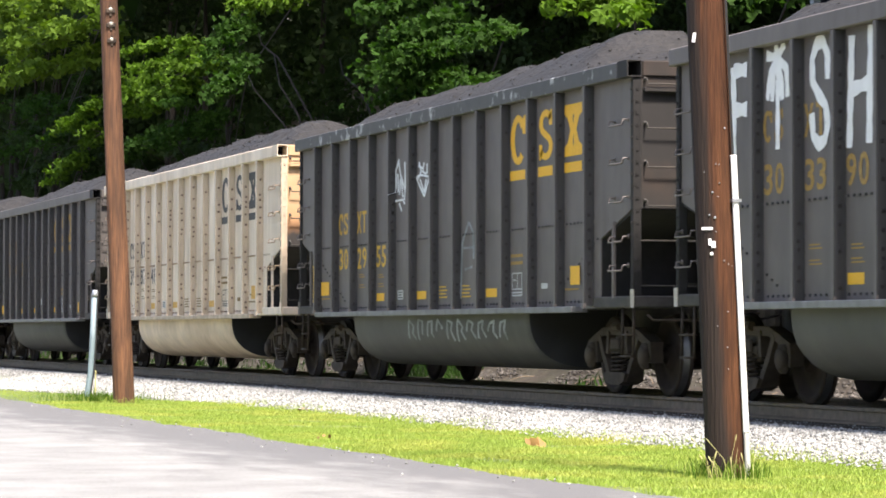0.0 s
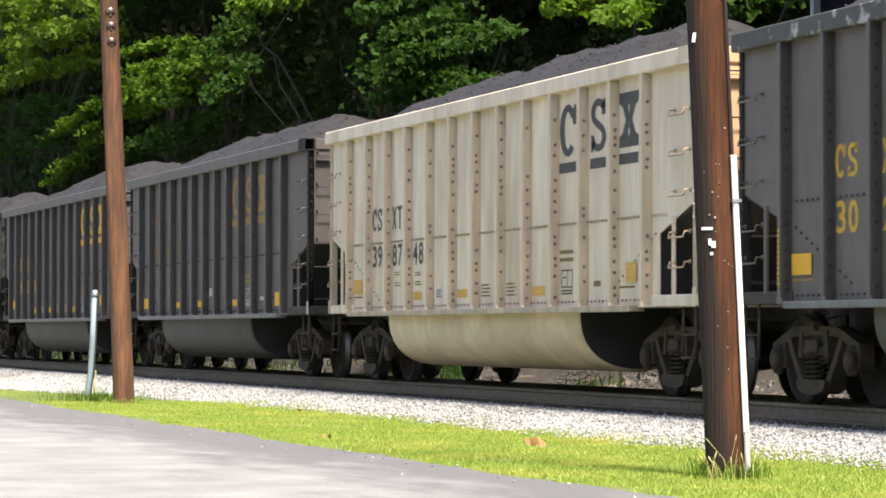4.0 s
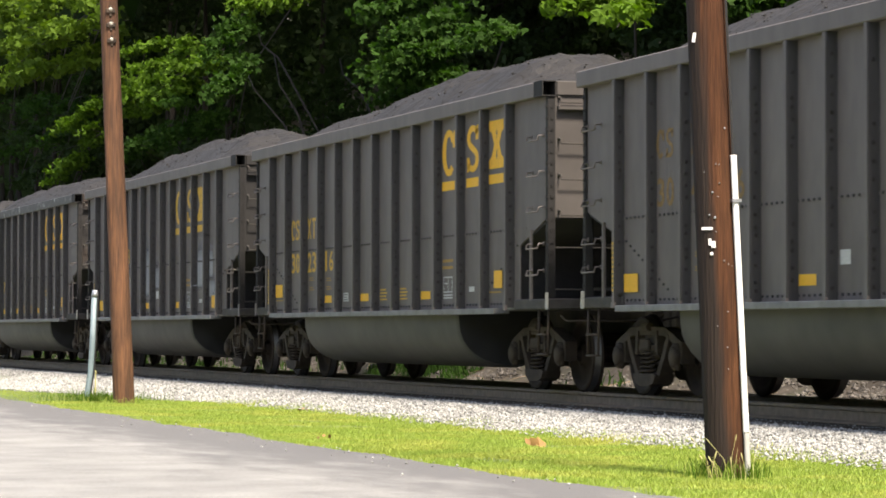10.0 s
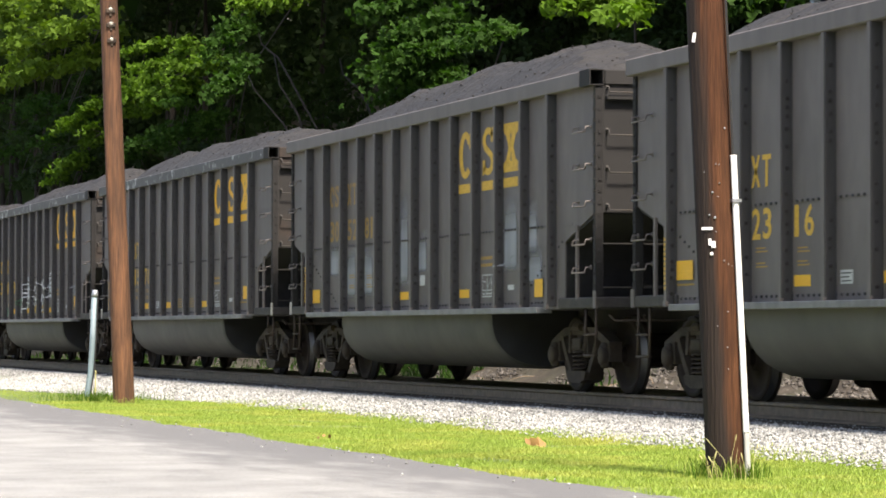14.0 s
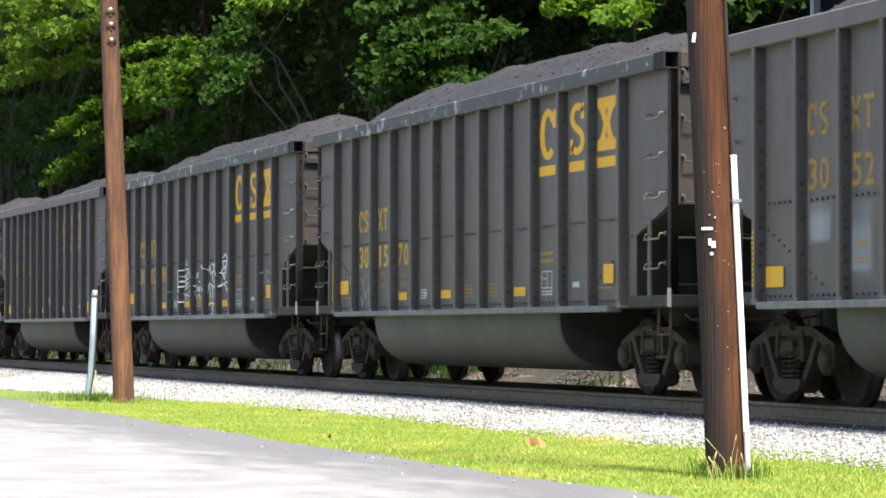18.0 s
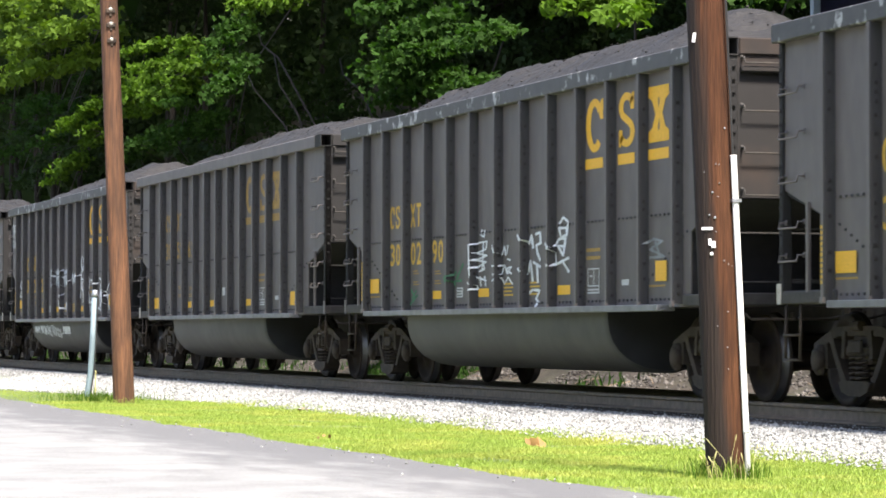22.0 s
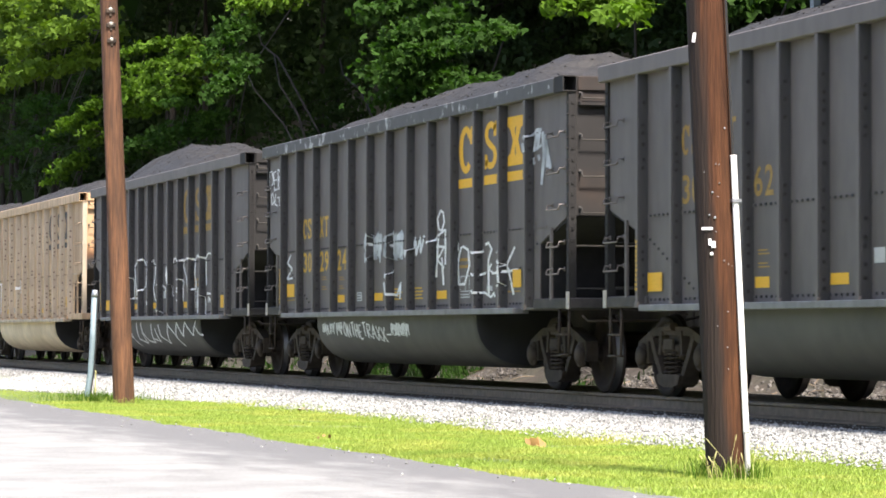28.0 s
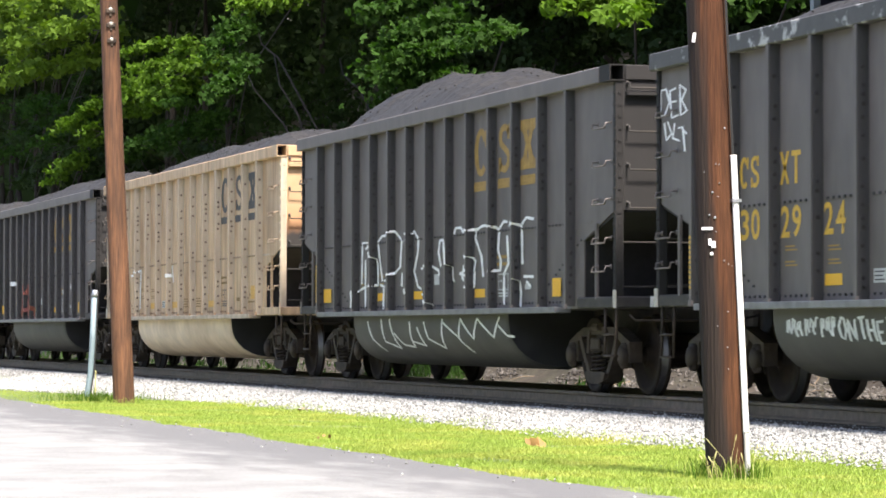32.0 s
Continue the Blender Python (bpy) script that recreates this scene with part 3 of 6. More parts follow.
def add_truck(car, x):
    bolster = placed("truck", common("truck_bolster", lambda bm: box(bm, -0.2, 0.2, -1.05, 1.05, 0.42, 0.72, bevel=0.03)), TRUCK, car, "two-axle cast steel truck under grime", pose(x, 0, 0))
    for s in (-1, 1):
        placed("side_frame", common("side_frame", side_frame_mesh), TRUCK, bolster, m=pose(0, s * 1.0, 0))
        for sx, sy in ((-0.15, 0.05), (0.0, 0.05), (0.15, 0.05), (-0.075, -0.07), (0.075, -0.07)):
            placed("spring", common("spring", spring_mesh, True), TRUCK, bolster, m=pose(sx, s * 1.0 + sy, 0))
        for a in (-0.905, 0.905):
            placed("bearing_cap", common("bearing_cap", cap_mesh, True), TRUCK, bolster, m=pose(a, s * 1.1, WHEEL_R, 0, 0, 0 if s < 0 else 180))
            placed("brake_shoe", common("brake_shoe", lambda bm: box(bm, -0.04, 0.04, -0.05, 0.05, -0.16, 0.16, bevel=0.015)), TRUCK, bolster, m=pose(a * 0.42, s * 0.74, 0.45))
    placed("brake_beam", common("brake_beam", lambda bm: tube(bm, [(0, -0.75, 0), (0, 0.75, 0)], 0.04)), TRUCK, bolster, m=pose(0.36, 0, 0.36))
    sets = []
    for a in (-0.905, 0.905):
        axle = placed("wheelset", common("axle", axle_mesh, True), WHEEL, car, "rust-brown steel wheels on one axle", pose(x + a, 0, WHEEL_R))
        for s in (-1, 1):
            me = common("wheel", wheel_mesh)
            if len(me.materials) < 2:
                me.materials.append(WHEEL)
                me.materials.append(TREAD)
                for p in me.polygons:
                    r = max((Vector((me.vertices[i].co.x, me.vertices[i].co.z)).length for i in p.vertices))
                    p.use_smooth = True
                    p.material_index = 1 if 0.45 < min(Vector((me.vertices[i].co.x, me.vertices[i].co.z)).length for i in p.vertices) and r < 0.47 else 0
            w = new("wheel", me)
            w.parent, w.matrix_basis = axle, pose(0, s * 0.745, 0, 0, 0, 0 if s < 0 else 180)
        sets.append((axle, x + a))
    return sets


def grab_mesh(length, droop):
    def build(bm):
        tube(bm, [(-length / 2, 0.0, 0.0), (-length / 2, -0.07, 0.0), (-length / 2, -0.085, -droop), (length / 2, -0.085, -droop), (length / 2, -0.07, 0.0), (length / 2, 0, 0)], 0.0105, 5)
        for s in (-1, 1):
            box(bm, s * length / 2 - 0.014, s * length / 2 + 0.014, -0.01, 0, -0.026, 0.026)
    return build


def step_mesh(bm):
    w = 0.36
    for s in (-1, 1):
        tube(bm, [(s * w / 2, 0, 1.02), (s * w / 2, -0.01, 0.46)], 0.017, 5)
    for z in (0.46, 0.70):
        box(bm, -w / 2, w / 2, -0.035, 0.02, z - 0.012, z + 0.012)


def coupler_mesh(kind):
    def build(bm):
        box(bm, kind.half - 0.2, kind.reach - 0.22, -0.09, 0.09, 0.80, 0.98, bevel=0.02)
        box(bm, kind.reach - 0.26, kind.reach - 0.02, -0.17, 0.05, 0.74, 1.02, bevel=0.05)
        box(bm, kind.reach - 0.16, kind.reach + 0.06, 0.03, 0.16, 0.76, 1.0, bevel=0.04)
        box(bm, kind.half - 0.25, kind.half + 0.12, -0.24, 0.24, 0.70, 1.04, bevel=0.02)
        tube(bm, [(kind.half + 0.1, -0.3, 0.78), (kind.half + 0.25, -0.32, 0.55), (kind.reach - 0.1, -0.28, 0.42), (kind.reach, -0.2, 0.5)], 0.028, 6)
    return build


TUB_SECTION = ((-1.47, 1.0), (-1.465, 0.83), (-1.445, 0.71), (-1.405, 0.60), (-1.335, 0.50), (-1.24, 0.41), (-1.12, 0.34), (-0.98, 0.29), (-0.80, 0.262), (-0.62, 0.258))


def tub_mesh(kind, side):
    """One of the two round-bottomed tubs that hang below the floor."""
    section = list(TUB_SECTION) + [(-0.46, 0.30), (-0.35, 0.42), (-0.30, 0.6), (-0.28, 1.0)]

    def build(bm):
        rings = []
        t, u = kind.tub if side > 0 else (-kind.tub[1], -kind.tub[0])
        for x, k in ((u, 0.05), (u + 0.02, 0.02), (u + 0.07, 0.0), (t - 0.07, 0.0), (t - 0.02, 0.02), (t, 0.05)):
            rings.append([bm.verts.new((x, y + (-0.87 - y) * k, z + (1.0 - z) * k)) for y, z in section])
        for r, s in zip(rings, rings[1:]):
            for i in range(len(section) - 1):
                bm.faces.new((r[i], r[i + 1], s[i + 1], s[i]))
        for ring in (rings[0], rings[-1]):
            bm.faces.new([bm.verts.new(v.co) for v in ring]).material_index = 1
        bmesh.ops.recalc_face_normals(bm, faces=bm.faces[:])
    return build


def glyph(ch):
    """A built-in letter as a flat mesh that fills one metre by one metre in x and z."""
    key = "figure_" + ch
    if key not in COMMON:
        cu = bpy.data.curves.new("letters", "FONT")
        cu.body, cu.extrude, cu.resolution_u, cu.offset = ch, 0.0, 4, 0.018
        ob = bpy.data.objects.new("letters", cu)
        scene.collection.objects.link(ob)
        me = bpy.data.meshes.new_from_object(ob.evaluated_get(bpy.context.evaluated_depsgraph_get()))
        bpy.data.objects.remove(ob)
        co = np.array([v.co for v in me.vertices])
        lo, hi = co.min(0), co.max(0)
        for v in me.vertices:
            v.co = Vector(((v.co.x - lo[0]) / (hi[0] - lo[0]), 0, (v.co.y - lo[1]) / (hi[1] - lo[1])))
        COMMON[key] = me
    return COMMON[key]


def flat(outline):
    def build(bm):
        bm.faces.new([bm.verts.new((x, 0, z)) for x, z in outline])
        for f in bm.faces:
            f.normal_update()
            if f.normal.y > 0:
                f.normal_flip()
    return build


def plate(name, car, mat, x, z, w, h, label="", depth=0.005):
    me = common("plate", flat([(0, 0), (1, 0), (1, 1), (0, 1)]))
    return placed(name, me, mat, car, label, Matrix.LocRotScale((x, PANEL - depth, z), None, (w, 1, h)))


def ribbon(bm, points, wide, tall):
    """A painted band of two widths along a curve in the unit square: wide where it runs upright, tall where it runs level."""
    strip = []
    for i, (x, z) in enumerate(points):
        ax, az = points[max(i - 1, 0)]
        bx, bz = points[min(i + 1, len(points) - 1)]
        d = math.hypot(bx - ax, bz - az)
        nx, nz = -(bz - az) / d * wide / 2, (bx - ax) / d * tall / 2
        strip.append((bm.verts.new((x - nx, 0, z - nz)), bm.verts.new((x + nx, 0, z + nz))))
    for (p, q), (r, t) in zip(strip, strip[1:]):
        bm.faces.new((p, r, t, q))


def mark_ring(bm):
    """A tall oval ring, open on one side, with a hooked upper end."""
    ribbon(bm, [(0.52 + 0.36 * math.cos(radians(a)), 0.5 + 0.43 * math.sin(radians(a))) for a in range(38, 326, 12)], 0.28, 0.15)
    bm.faces.new([bm.verts.new((x, 0, z)) for x, z in ((0.84, 0.60), (1.0, 0.60), (1.0, 0.98), (0.9, 0.98), (0.72, 0.80))])


def mark_post(bm):
    """An upright with a bar across its top."""
    for o in ([(0, 0.84), (1, 0.84), (1, 1), (0, 1)], [(0.36, 0), (0.64, 0), (0.64, 0.84), (0.36, 0.84)]):
        bm.faces.new([bm.verts.new((x, 0, z)) for x, z in o])


def mark_hook(bm):
    """A band that hooks over at its head and back at its foot."""
    top = [(0.52 + 0.34 * math.cos(radians(a)), 0.73 + 0.20 * math.sin(radians(a))) for a in range(25, 236, 14)]
    low = [(0.50 + 0.36 * math.cos(radians(a)), 0.27 + 0.20 * math.sin(radians(a))) for a in range(55, -156, -14)]
    ribbon(bm, top + low, 0.27, 0.14)
    for o in (((0.74, 0.68), (0.95, 0.68), (0.95, 0.99), (0.84, 0.99), (0.7, 0.84)), ((0.05, 0.01), (0.16, 0.01), (0.3, 0.16), (0.24, 0.32), (0.05, 0.32))):
        bm.faces.new([bm.verts.new((x, 0, z)) for x, z in o])


def mark_hourglass(bm):
    """An hourglass with blunt ends and a slit in each half."""
    left = [(0, 0), (0, 0.19), (0.17, 0.26), (0.33, 0.5), (0.17, 0.74), (0, 0.81), (0, 1)]
    inner = [(0.5, 0), (0.5, 0.19), (0.455, 0.26), (0.5, 0.42), (0.5, 0.60), (0.455, 0.74), (0.5, 0.81), (0.5, 1)]
    for flip in (1, -1):
        rim = [(x if flip > 0 else 1 - x, z) for x, z in left + inner[::-1]]
        bm.faces.new([bm.verts.new((x, 0, z)) for x, z in rim])


def mark_cross(bm):
    """Two slanting bars that cross."""
    for o in ([(0, 0), (0.26, 0), (1, 1), (0.74, 1)], [(0.74, 0), (1, 0), (0.26, 1), (0, 1)]):
        bm.faces.new([bm.verts.new((x, 0, z)) for x, z in o])


def surface_y(kind, x):
    """Where paint lies on the side at x: on a rib's face, its flange or the panel."""
    off = min((x - r for r in kind.ribs if x >= r), default=1.0)
    return SIDE - 0.004 if off < 0.10 else PANEL - 0.008


def stroke_mesh(lines, kind, width, on_tub=False):
    """Sprayed lines on the side: they run over the panels and over the ribs' faces."""
    bm = bmesh.new()
    for line in lines:
        pts = [Vector((x, 0, z)) for x, z in line]
        fine = [pts[0]]
        for a, b in zip(pts, pts[1:]):
            n = max(1, int((b - a).length / 0.035))
            fine += [a.lerp(b, (i + 1) / n) for i in range(n)]
        strip = []
        for i, p in enumerate(fine):
            d = (fine[min(i + 1, len(fine) - 1)] - fine[max(i - 1, 0)]).normalized()
            w = width * (0.85 + 0.3 * abs(math.sin(i * 0.37 + p.x)))
            n = (Vector((-d.z * 1.55, 0, d.x * 0.62)) if width < 0.07 else Vector((-d.z, 0, d.x))) * w / 2
            pair = []
            for q in (p - n, p + n):
                y = tub_side(q.z) - 0.006 if on_tub else surface_y(kind, p.x)
                pair.append(bm.verts.new((q.x, y, q.z)))
            strip.append(pair)
        for (a, b), (c, d) in zip(strip, strip[1:]):
            bm.faces.new((a, c, d, b))
    return bm


def tub_side(z):
    for (ya, za), (yb, zb) in zip(TUB_SECTION, TUB_SECTION[1:8]):
        if z >= zb:
            return ya + (yb - ya) * (za - min(z, za)) / (za - zb)
    return -0.98


def scribble(rng, x0, z0, w, h, n):
    """A hand-sprayed tag that says nothing: short hooked lines side by side."""
    lines = []
    for i in range(n):
        x = x0 + w * (i + 0.5) / n
        dx = w / n
        line = [(x - dx * 0.45, z0 + h * rng.uniform(0.0, 0.5)), (x - dx * 0.2, z0 + h * rng.uniform(0.75, 1.0)), (x + dx * 0.25, z0 + h * rng.uniform(0.6, 0.95)), (x + dx * 0.05, z0 + h * rng.uniform(0.3, 0.6)), (x + dx * rng.uniform(0.1, 0.5), z0 + h * rng.uniform(0.0, 0.25))]
        lines.append(line[:rng.integers(3, 6)] if rng.random() < 0.6 else line)
    return lines


def coal_mesh(kind, seed, high, peak, fall=1.0):
    h = kind.half - 0.16
    nx, ny = 150, 20
    co = []
    for i in range(nx + 1):
        u = i / nx
        x = -h + 2 * h * u
        env = min(1.0, u * 10.0) ** 0.8 * min(1.0, max(0.06, fall - u) * 5.0) ** 0.8 * min(1.0, (1 - u) * 5.0)
        swell = 0.88 + 0.12 * math.cos((u - peak) * 4.0) + 0.16 * noise.noise((x * 0.45, seed * 7.3, 0))
        for j in range(ny + 1):
            v = -1 + 2 * j / ny
            y = v * 1.40
            z = 3.60 + (0.06 + 1.54 * high * swell) * (1 - abs(v) ** 1.9) * env
            z += (0.10 * noise.noise((x * 1.3, y * 1.6, seed)) + 0.05 * noise.noise((x * 5, y * 5, seed)) + 0.022 * noise.noise((x * 12, y * 12, seed))) * (1 - abs(v) ** 3)
            co.append((x, y, z))
    me = bpy.data.meshes.new("coal_load")
    m = ny + 1
    me.from_pydata(co, [], [(i * m + j, (i + 1) * m + j, (i + 1) * m + j + 1, i * m + j + 1) for i in range(nx) for j in range(ny)])
    me.materials.append(COAL)
    # lumps that lie on the heap
    rng = np.random.default_rng(seed)
    pick = rng.integers(0, len(co), 2600)
    centres = np.array(co)[pick] + rng.normal(0, 0.03, (2600, 3)) * (1, 1, 0.2)
    lump = stones("coal_lumps", centres, 0.005 + 0.02 * rng.random(2600) ** 3, rng)
    lump.materials.append(COAL_LUMP)
    return me, lump


def build_car(i, kind, paint, label, logo, number, figures, coal=(0.42, 0.6)):
    h, c = kind.half, kind.corner
    car = tagged(new("coal_gondola"), label, "freight car", "cars of the coal train")
    pale = paint is not BLACK
    end_mat = END_CREAM if pale else (END_LIGHT if i in (3, 4) else END_RUST if i in (1, 6, 7, 9) else END_DUST_DIM)
    K = kind.mesh
    side = K("side_sheet", side_mesh(kind))
    for s in (-1, 1):
        turn = pose(0, 0, 0, 0, 0, 0 if s < 0 else 180)
        if not side.materials:
            for mat in (BLACK, BLACK, SHADED_BLACK):
                side.materials.append(mat)
        sheet = placed("side_sheet", side, paint, car, m=turn)
        if pale:
            for slot, mat in ((1, RIB_GRIME), (2, LAP_RUST)):
                sheet.material_slots[slot].link = "OBJECT"
                sheet.material_slots[slot].material = mat
        chord = K("top_chord", lambda bm: box(bm, -h, c - 0.21, SIDE, -1.40, 3.55, 3.735, bevel=0.012))
        placed("top_chord", chord, paint if pale else (CHORD if i in (1, 6, 7, 9) else BLACK), car, m=turn)
        placed("side_sill", K("side_sill", lambda bm: box(bm, -h + 1.4, c - 1.70, SIDE - 0.03, -1.40, 0.955, 1.025, bevel=0.006)), RIB_GRIME if pale else GALV_PAINT, car, "worn grey sill flange", turn)
        for k in range(13):
            me = common("rib_%d" % ((k * 5 + i) % 6), rib_mesh((k * 5 + i) % 6))
            if not me.materials:
                me.materials.append(BLACK)
                me.materials.append(SHADED_BLACK)
                me.materials.append(BOLT)
            rib = placed("rib", me, paint, car, m=turn @ pose(kind.ribs[k] if s < 0 else -kind.ribs[12 - k], 0, 0))
            if pale:
                rib.material_slots[2].link = "OBJECT"
                rib.material_slots[2].material = BOLT_PALE
            # web's shade put into colour, together with rust grime on pale cars
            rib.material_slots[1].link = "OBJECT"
            rib.material_slots[1].material = RIB_GRIME if pale else SHADED_BLACK
        tub = K("tub" if s < 0 else "far_tub", tub_mesh(kind, -s), True)
        if not tub.materials:
            tub.materials.append(TUB_PAINT)
            tub.materials.append(TUB_END_SHADE)
        placed("tub", tub, TUB_CREAM if pale else TUB_PAINT, car, "round-bottomed belly tub with its end coloured dark for shade", turn)

        def pocket(bm):
            box(bm, c - 0.209, h, SIDE + 0.004, -1.40, 3.552, 3.564)
            box(bm, c - 0.209, h, -1.412, -1.40, 3.564, 3.726)
            box(bm, c - 0.209, h, SIDE + 0.004, SIDE + 0.016, 3.564, 3.726)
            box(bm, c - 0.209, h, SIDE + 0.004, -1.40, 3.726, 3.738)
        placed("corner_pocket", K("corner_pocket", pocket), paint if pale else END_DUST_DIM, car, "open end of the hollow top rail", turn)
        placed("pocket_bottom", K("pocket_bottom", lambda bm: box(bm, c - 0.208, c - 0.20, SIDE + 0.017, -1.413, 3.565, 3.725)), VOID, car, "inside of the top rail, coloured black for its shade", turn)
    placed("floor", K("floor", lambda bm: box(bm, -h + 1.2, h - 1.2, -1.45, 1.45, 1.0, 1.04)), GRIME, car)
    placed("centre_sill", K("centre_sill", lambda bm: box(bm, -h, h, -0.26, 0.26, 0.72, 1.02, bevel=0.02)), GRIME, car)
    sets = []
    for s in (-1, 1):
        turn = pose(0, 0, 0, 0, 0, 0 if s > 0 else 180)
        placed("end_sheet", K("end_sheet", lambda bm: box(bm, h - 0.05, h - 0.03, -1.46, 1.46, 2.1, 3.56)), end_mat, car, "" if pale else "dust-coated end sheet, coloured darker for its shade", turn)
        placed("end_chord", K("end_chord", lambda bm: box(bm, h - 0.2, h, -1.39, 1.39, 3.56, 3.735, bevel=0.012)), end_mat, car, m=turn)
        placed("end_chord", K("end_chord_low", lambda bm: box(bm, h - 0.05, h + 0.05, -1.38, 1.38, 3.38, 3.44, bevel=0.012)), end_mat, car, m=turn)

        def slope(bm):
            prism(bm, [(h - 0.05, 2.08), (h - 0.05, 2.12), (h - 1.2, 1.82), (h - 1.2, 1.04), (h - 1.17, 1.04), (h - 1.17, 1.78)], -1.45, 1.45)
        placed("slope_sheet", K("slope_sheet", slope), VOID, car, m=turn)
        placed("end_platform", K("end_platform", lambda bm: box(bm, h - 1.35, h + 0.02, -1.50, 1.50, 1.0, 1.13, bevel=0.015)), paint if pale else GRIME, car, m=turn)
        placed("coupler", K("coupler", coupler_mesh(kind)), TRUCK, car, m=turn)
        sets += add_truck(car, kind.trucks[0 if s > 0 else 1])
        # corner posts, rods, ladders
        for q in (-1, 1):
            def post(bm):
                box(bm, h - 0.10, h - 0.02, -1.50, -1.40, 1.05, 3.56, bevel=0.008)
                for k in range(17):
                    z = 1.25 + 0.135 * k
                    box(bm, h - 0.075, h - 0.045, -1.512, -1.50, z, z + 0.03)
                    box(bm, h - 0.02, h - 0.008, -1.465, -1.435, z, z + 0.03)
            mirror = Matrix.Diagonal((s, q, 1, 1)) if q > 0 or s < 0 else Matrix.Identity(4)
            placed("corner_post", K("corner_post", post), RIB_GRIME if pale else END_DUST_DIM, car, m=mirror)
        mirror = Matrix.Diagonal((s, 1, 1, 1))
        placed("brace_rod", K("brace_rod", lambda bm: box(bm, h - 0.72, h - 0.665, -1.50, -1.47, 1.1, 1.97)), paint, car, m=mirror)
        for z in (3.58, 3.09, 2.66, 2.23, 1.79, 1.47):
            if z < 3.4:
                placed("grab_iron", common("grab_side", grab_mesh(0.50 if z < 3 else 0.44, 0.06), True), GRAB_RUST if pale else paint, car, m=pose(s * (h - 0.40), -1.49, z))
            if z > 2:
                placed("grab_iron", common("grab_end", grab_mesh(0.52, 0.06), True), GRIME if z > 2 else GRIME, car, m=pose(s * (h - 0.02), -1.10, z - 0.05, 0, 0, 90 * s))
        for z in (1.74, 1.24):
            placed("end_rod", common("end_rod", lambda bm: tube(bm, [(0, -1.44, 0), (0, -0.25, 0)], 0.011, 5)), GRIME, car, m=pose(s * (h - 0.03), 0, z))
        placed("sill_step", common("sill_step", step_mesh, True), TRUCK, car, m=pose(s * (h - 0.28), -1.46, 0))
        placed("reflector", common("reflector", lambda bm: box(bm, -0.045, 0.045, -0.012, 0.0, 0, 0.2)), DIRTY_WHITE if (i + s) % 3 else paint, car, m=pose(s * (h - 0.03), -1.502, 1.0))
        if (i + s) % 2:
            placed("reflector", common("reflector_end", lambda bm: box(bm, 0, 0.012, -0.2, 0.2, 0, 0.12)), WHITE, car, m=pose(s * (h + 0.02), -0.9, 1.01, 0, 0, 0 if s > 0 else 180))
        placed("uncoupling_lever", common("uncoupling_lever", lambda bm: tube(bm, [(0, -1.35, 0.92), (0.05, -1.3, 0.86), (0.12, -0.5, 0.86), (0.2, -0.1, 0.94)], 0.014, 5)), TRUCK, car, m=pose(s * (h + 0.03), 0, 0, 0, 0, 0) @ Matrix.Diagonal((s, 1, 1, 1)))
    # marks in the bays: bay k lies in front of rib k
    def bay(k):
        return kind.ribs[k] + 0.11

    short = kind is SHORT
    raised = 0.43 if short else 0.0
    if logo is not None:
        for k, (nm, shape), in_x, w in zip((4, 3, 2) if short else (3, 2, 1), (("ring_mark", mark_ring), ("hook_mark", mark_hook), ("hourglass_mark", mark_hourglass)), (0.03, 0.09, 0.03), (0.60, 0.54, 0.62)):
            w *= 0.93 if short else 1.0
            z = 2.72 if short else 2.79
            m = Matrix.LocRotScale((bay(k) + in_x, PANEL - 0.004, z), None, (w, 1, 0.61))
            placed(nm, common(nm, shape), logo, car, m=m)
            plate("mark_underline", car, logo, bay(k) + in_x - 0.01, z - 0.19, w, 0.12, depth=0.004)
    if figures is not None:
        for k, pair in zip((11, 10), ((("ring_mark", mark_ring), ("hook_mark", mark_hook)), (("hourglass_mark", mark_cross), ("bar_mark", mark_post)))):
            for q, (nm, shape) in enumerate(pair):
                m = Matrix.LocRotScale((bay(k) + 0.02 + q * 0.28, PANEL - 0.004, 2.17 + raised), None, (0.23, 1, 0.32))
                placed(nm, common("small_" + nm, shape), figures, car, m=m)
        for n, ch in enumerate(number):
            if ch == " ":
                continue
            slim = 0.5 if ch == "1" else 1.0
            m = Matrix.LocRotScale((bay(11 - n // 2) + 0.04 + (n % 2) * 0.28 + 0.06 * (1 - slim), PANEL - 0.004, 1.65 + raised), None, (0.22 * slim, 1, 0.31))
            placed("road_figure", glyph(ch), figures, car, m=m)
    small = LETTER if not pale else DARK_LETTER
    worn = FADED if not pale else RUST_LETTER
    patches = [(12, 0.05, 1.17 if short else 1.28, 0.47, 0.205), (9, 0.06, 1.17, 0.40, 0.11), (7, 0.04, 1.175, 0.45, 0.11), (4, 0.06, 1.17, 0.46, 0.11), (1, 0.26, 1.15 if short else 1.28, 0.34, 0.22)]
    for k, x, z, w, hh in patches:
        if (i, k) != (5, 9):
            plate("reflective_patch", car, YELLOW_DIRTY if pale else YELLOW, bay(k) + x, z, w * kind.step / 1.04, hh, "bright yellow reflective patch", depth=0.0155 if k in (12, 1) else 0.004)
    if short:
        plate("stencil_plate", car, PALE_STENCIL, bay(6) + 0.08, 1.36, 0.24, 0.14, "pale stencilled square", depth=0.004)
    else:
        plate("stencil_plate", car, PALE_STENCIL, bay(8) + 0.12, 1.18, 0.28, 0.13, "pale stencilled square", depth=0.004)
        for q in range(3):
            plate("stencil_bar", car, DARK_LETTER, bay(8) + 0.15, 1.20 + q * 0.037, 0.22 - 0.05 * (q % 2), 0.014, depth=0.0065)
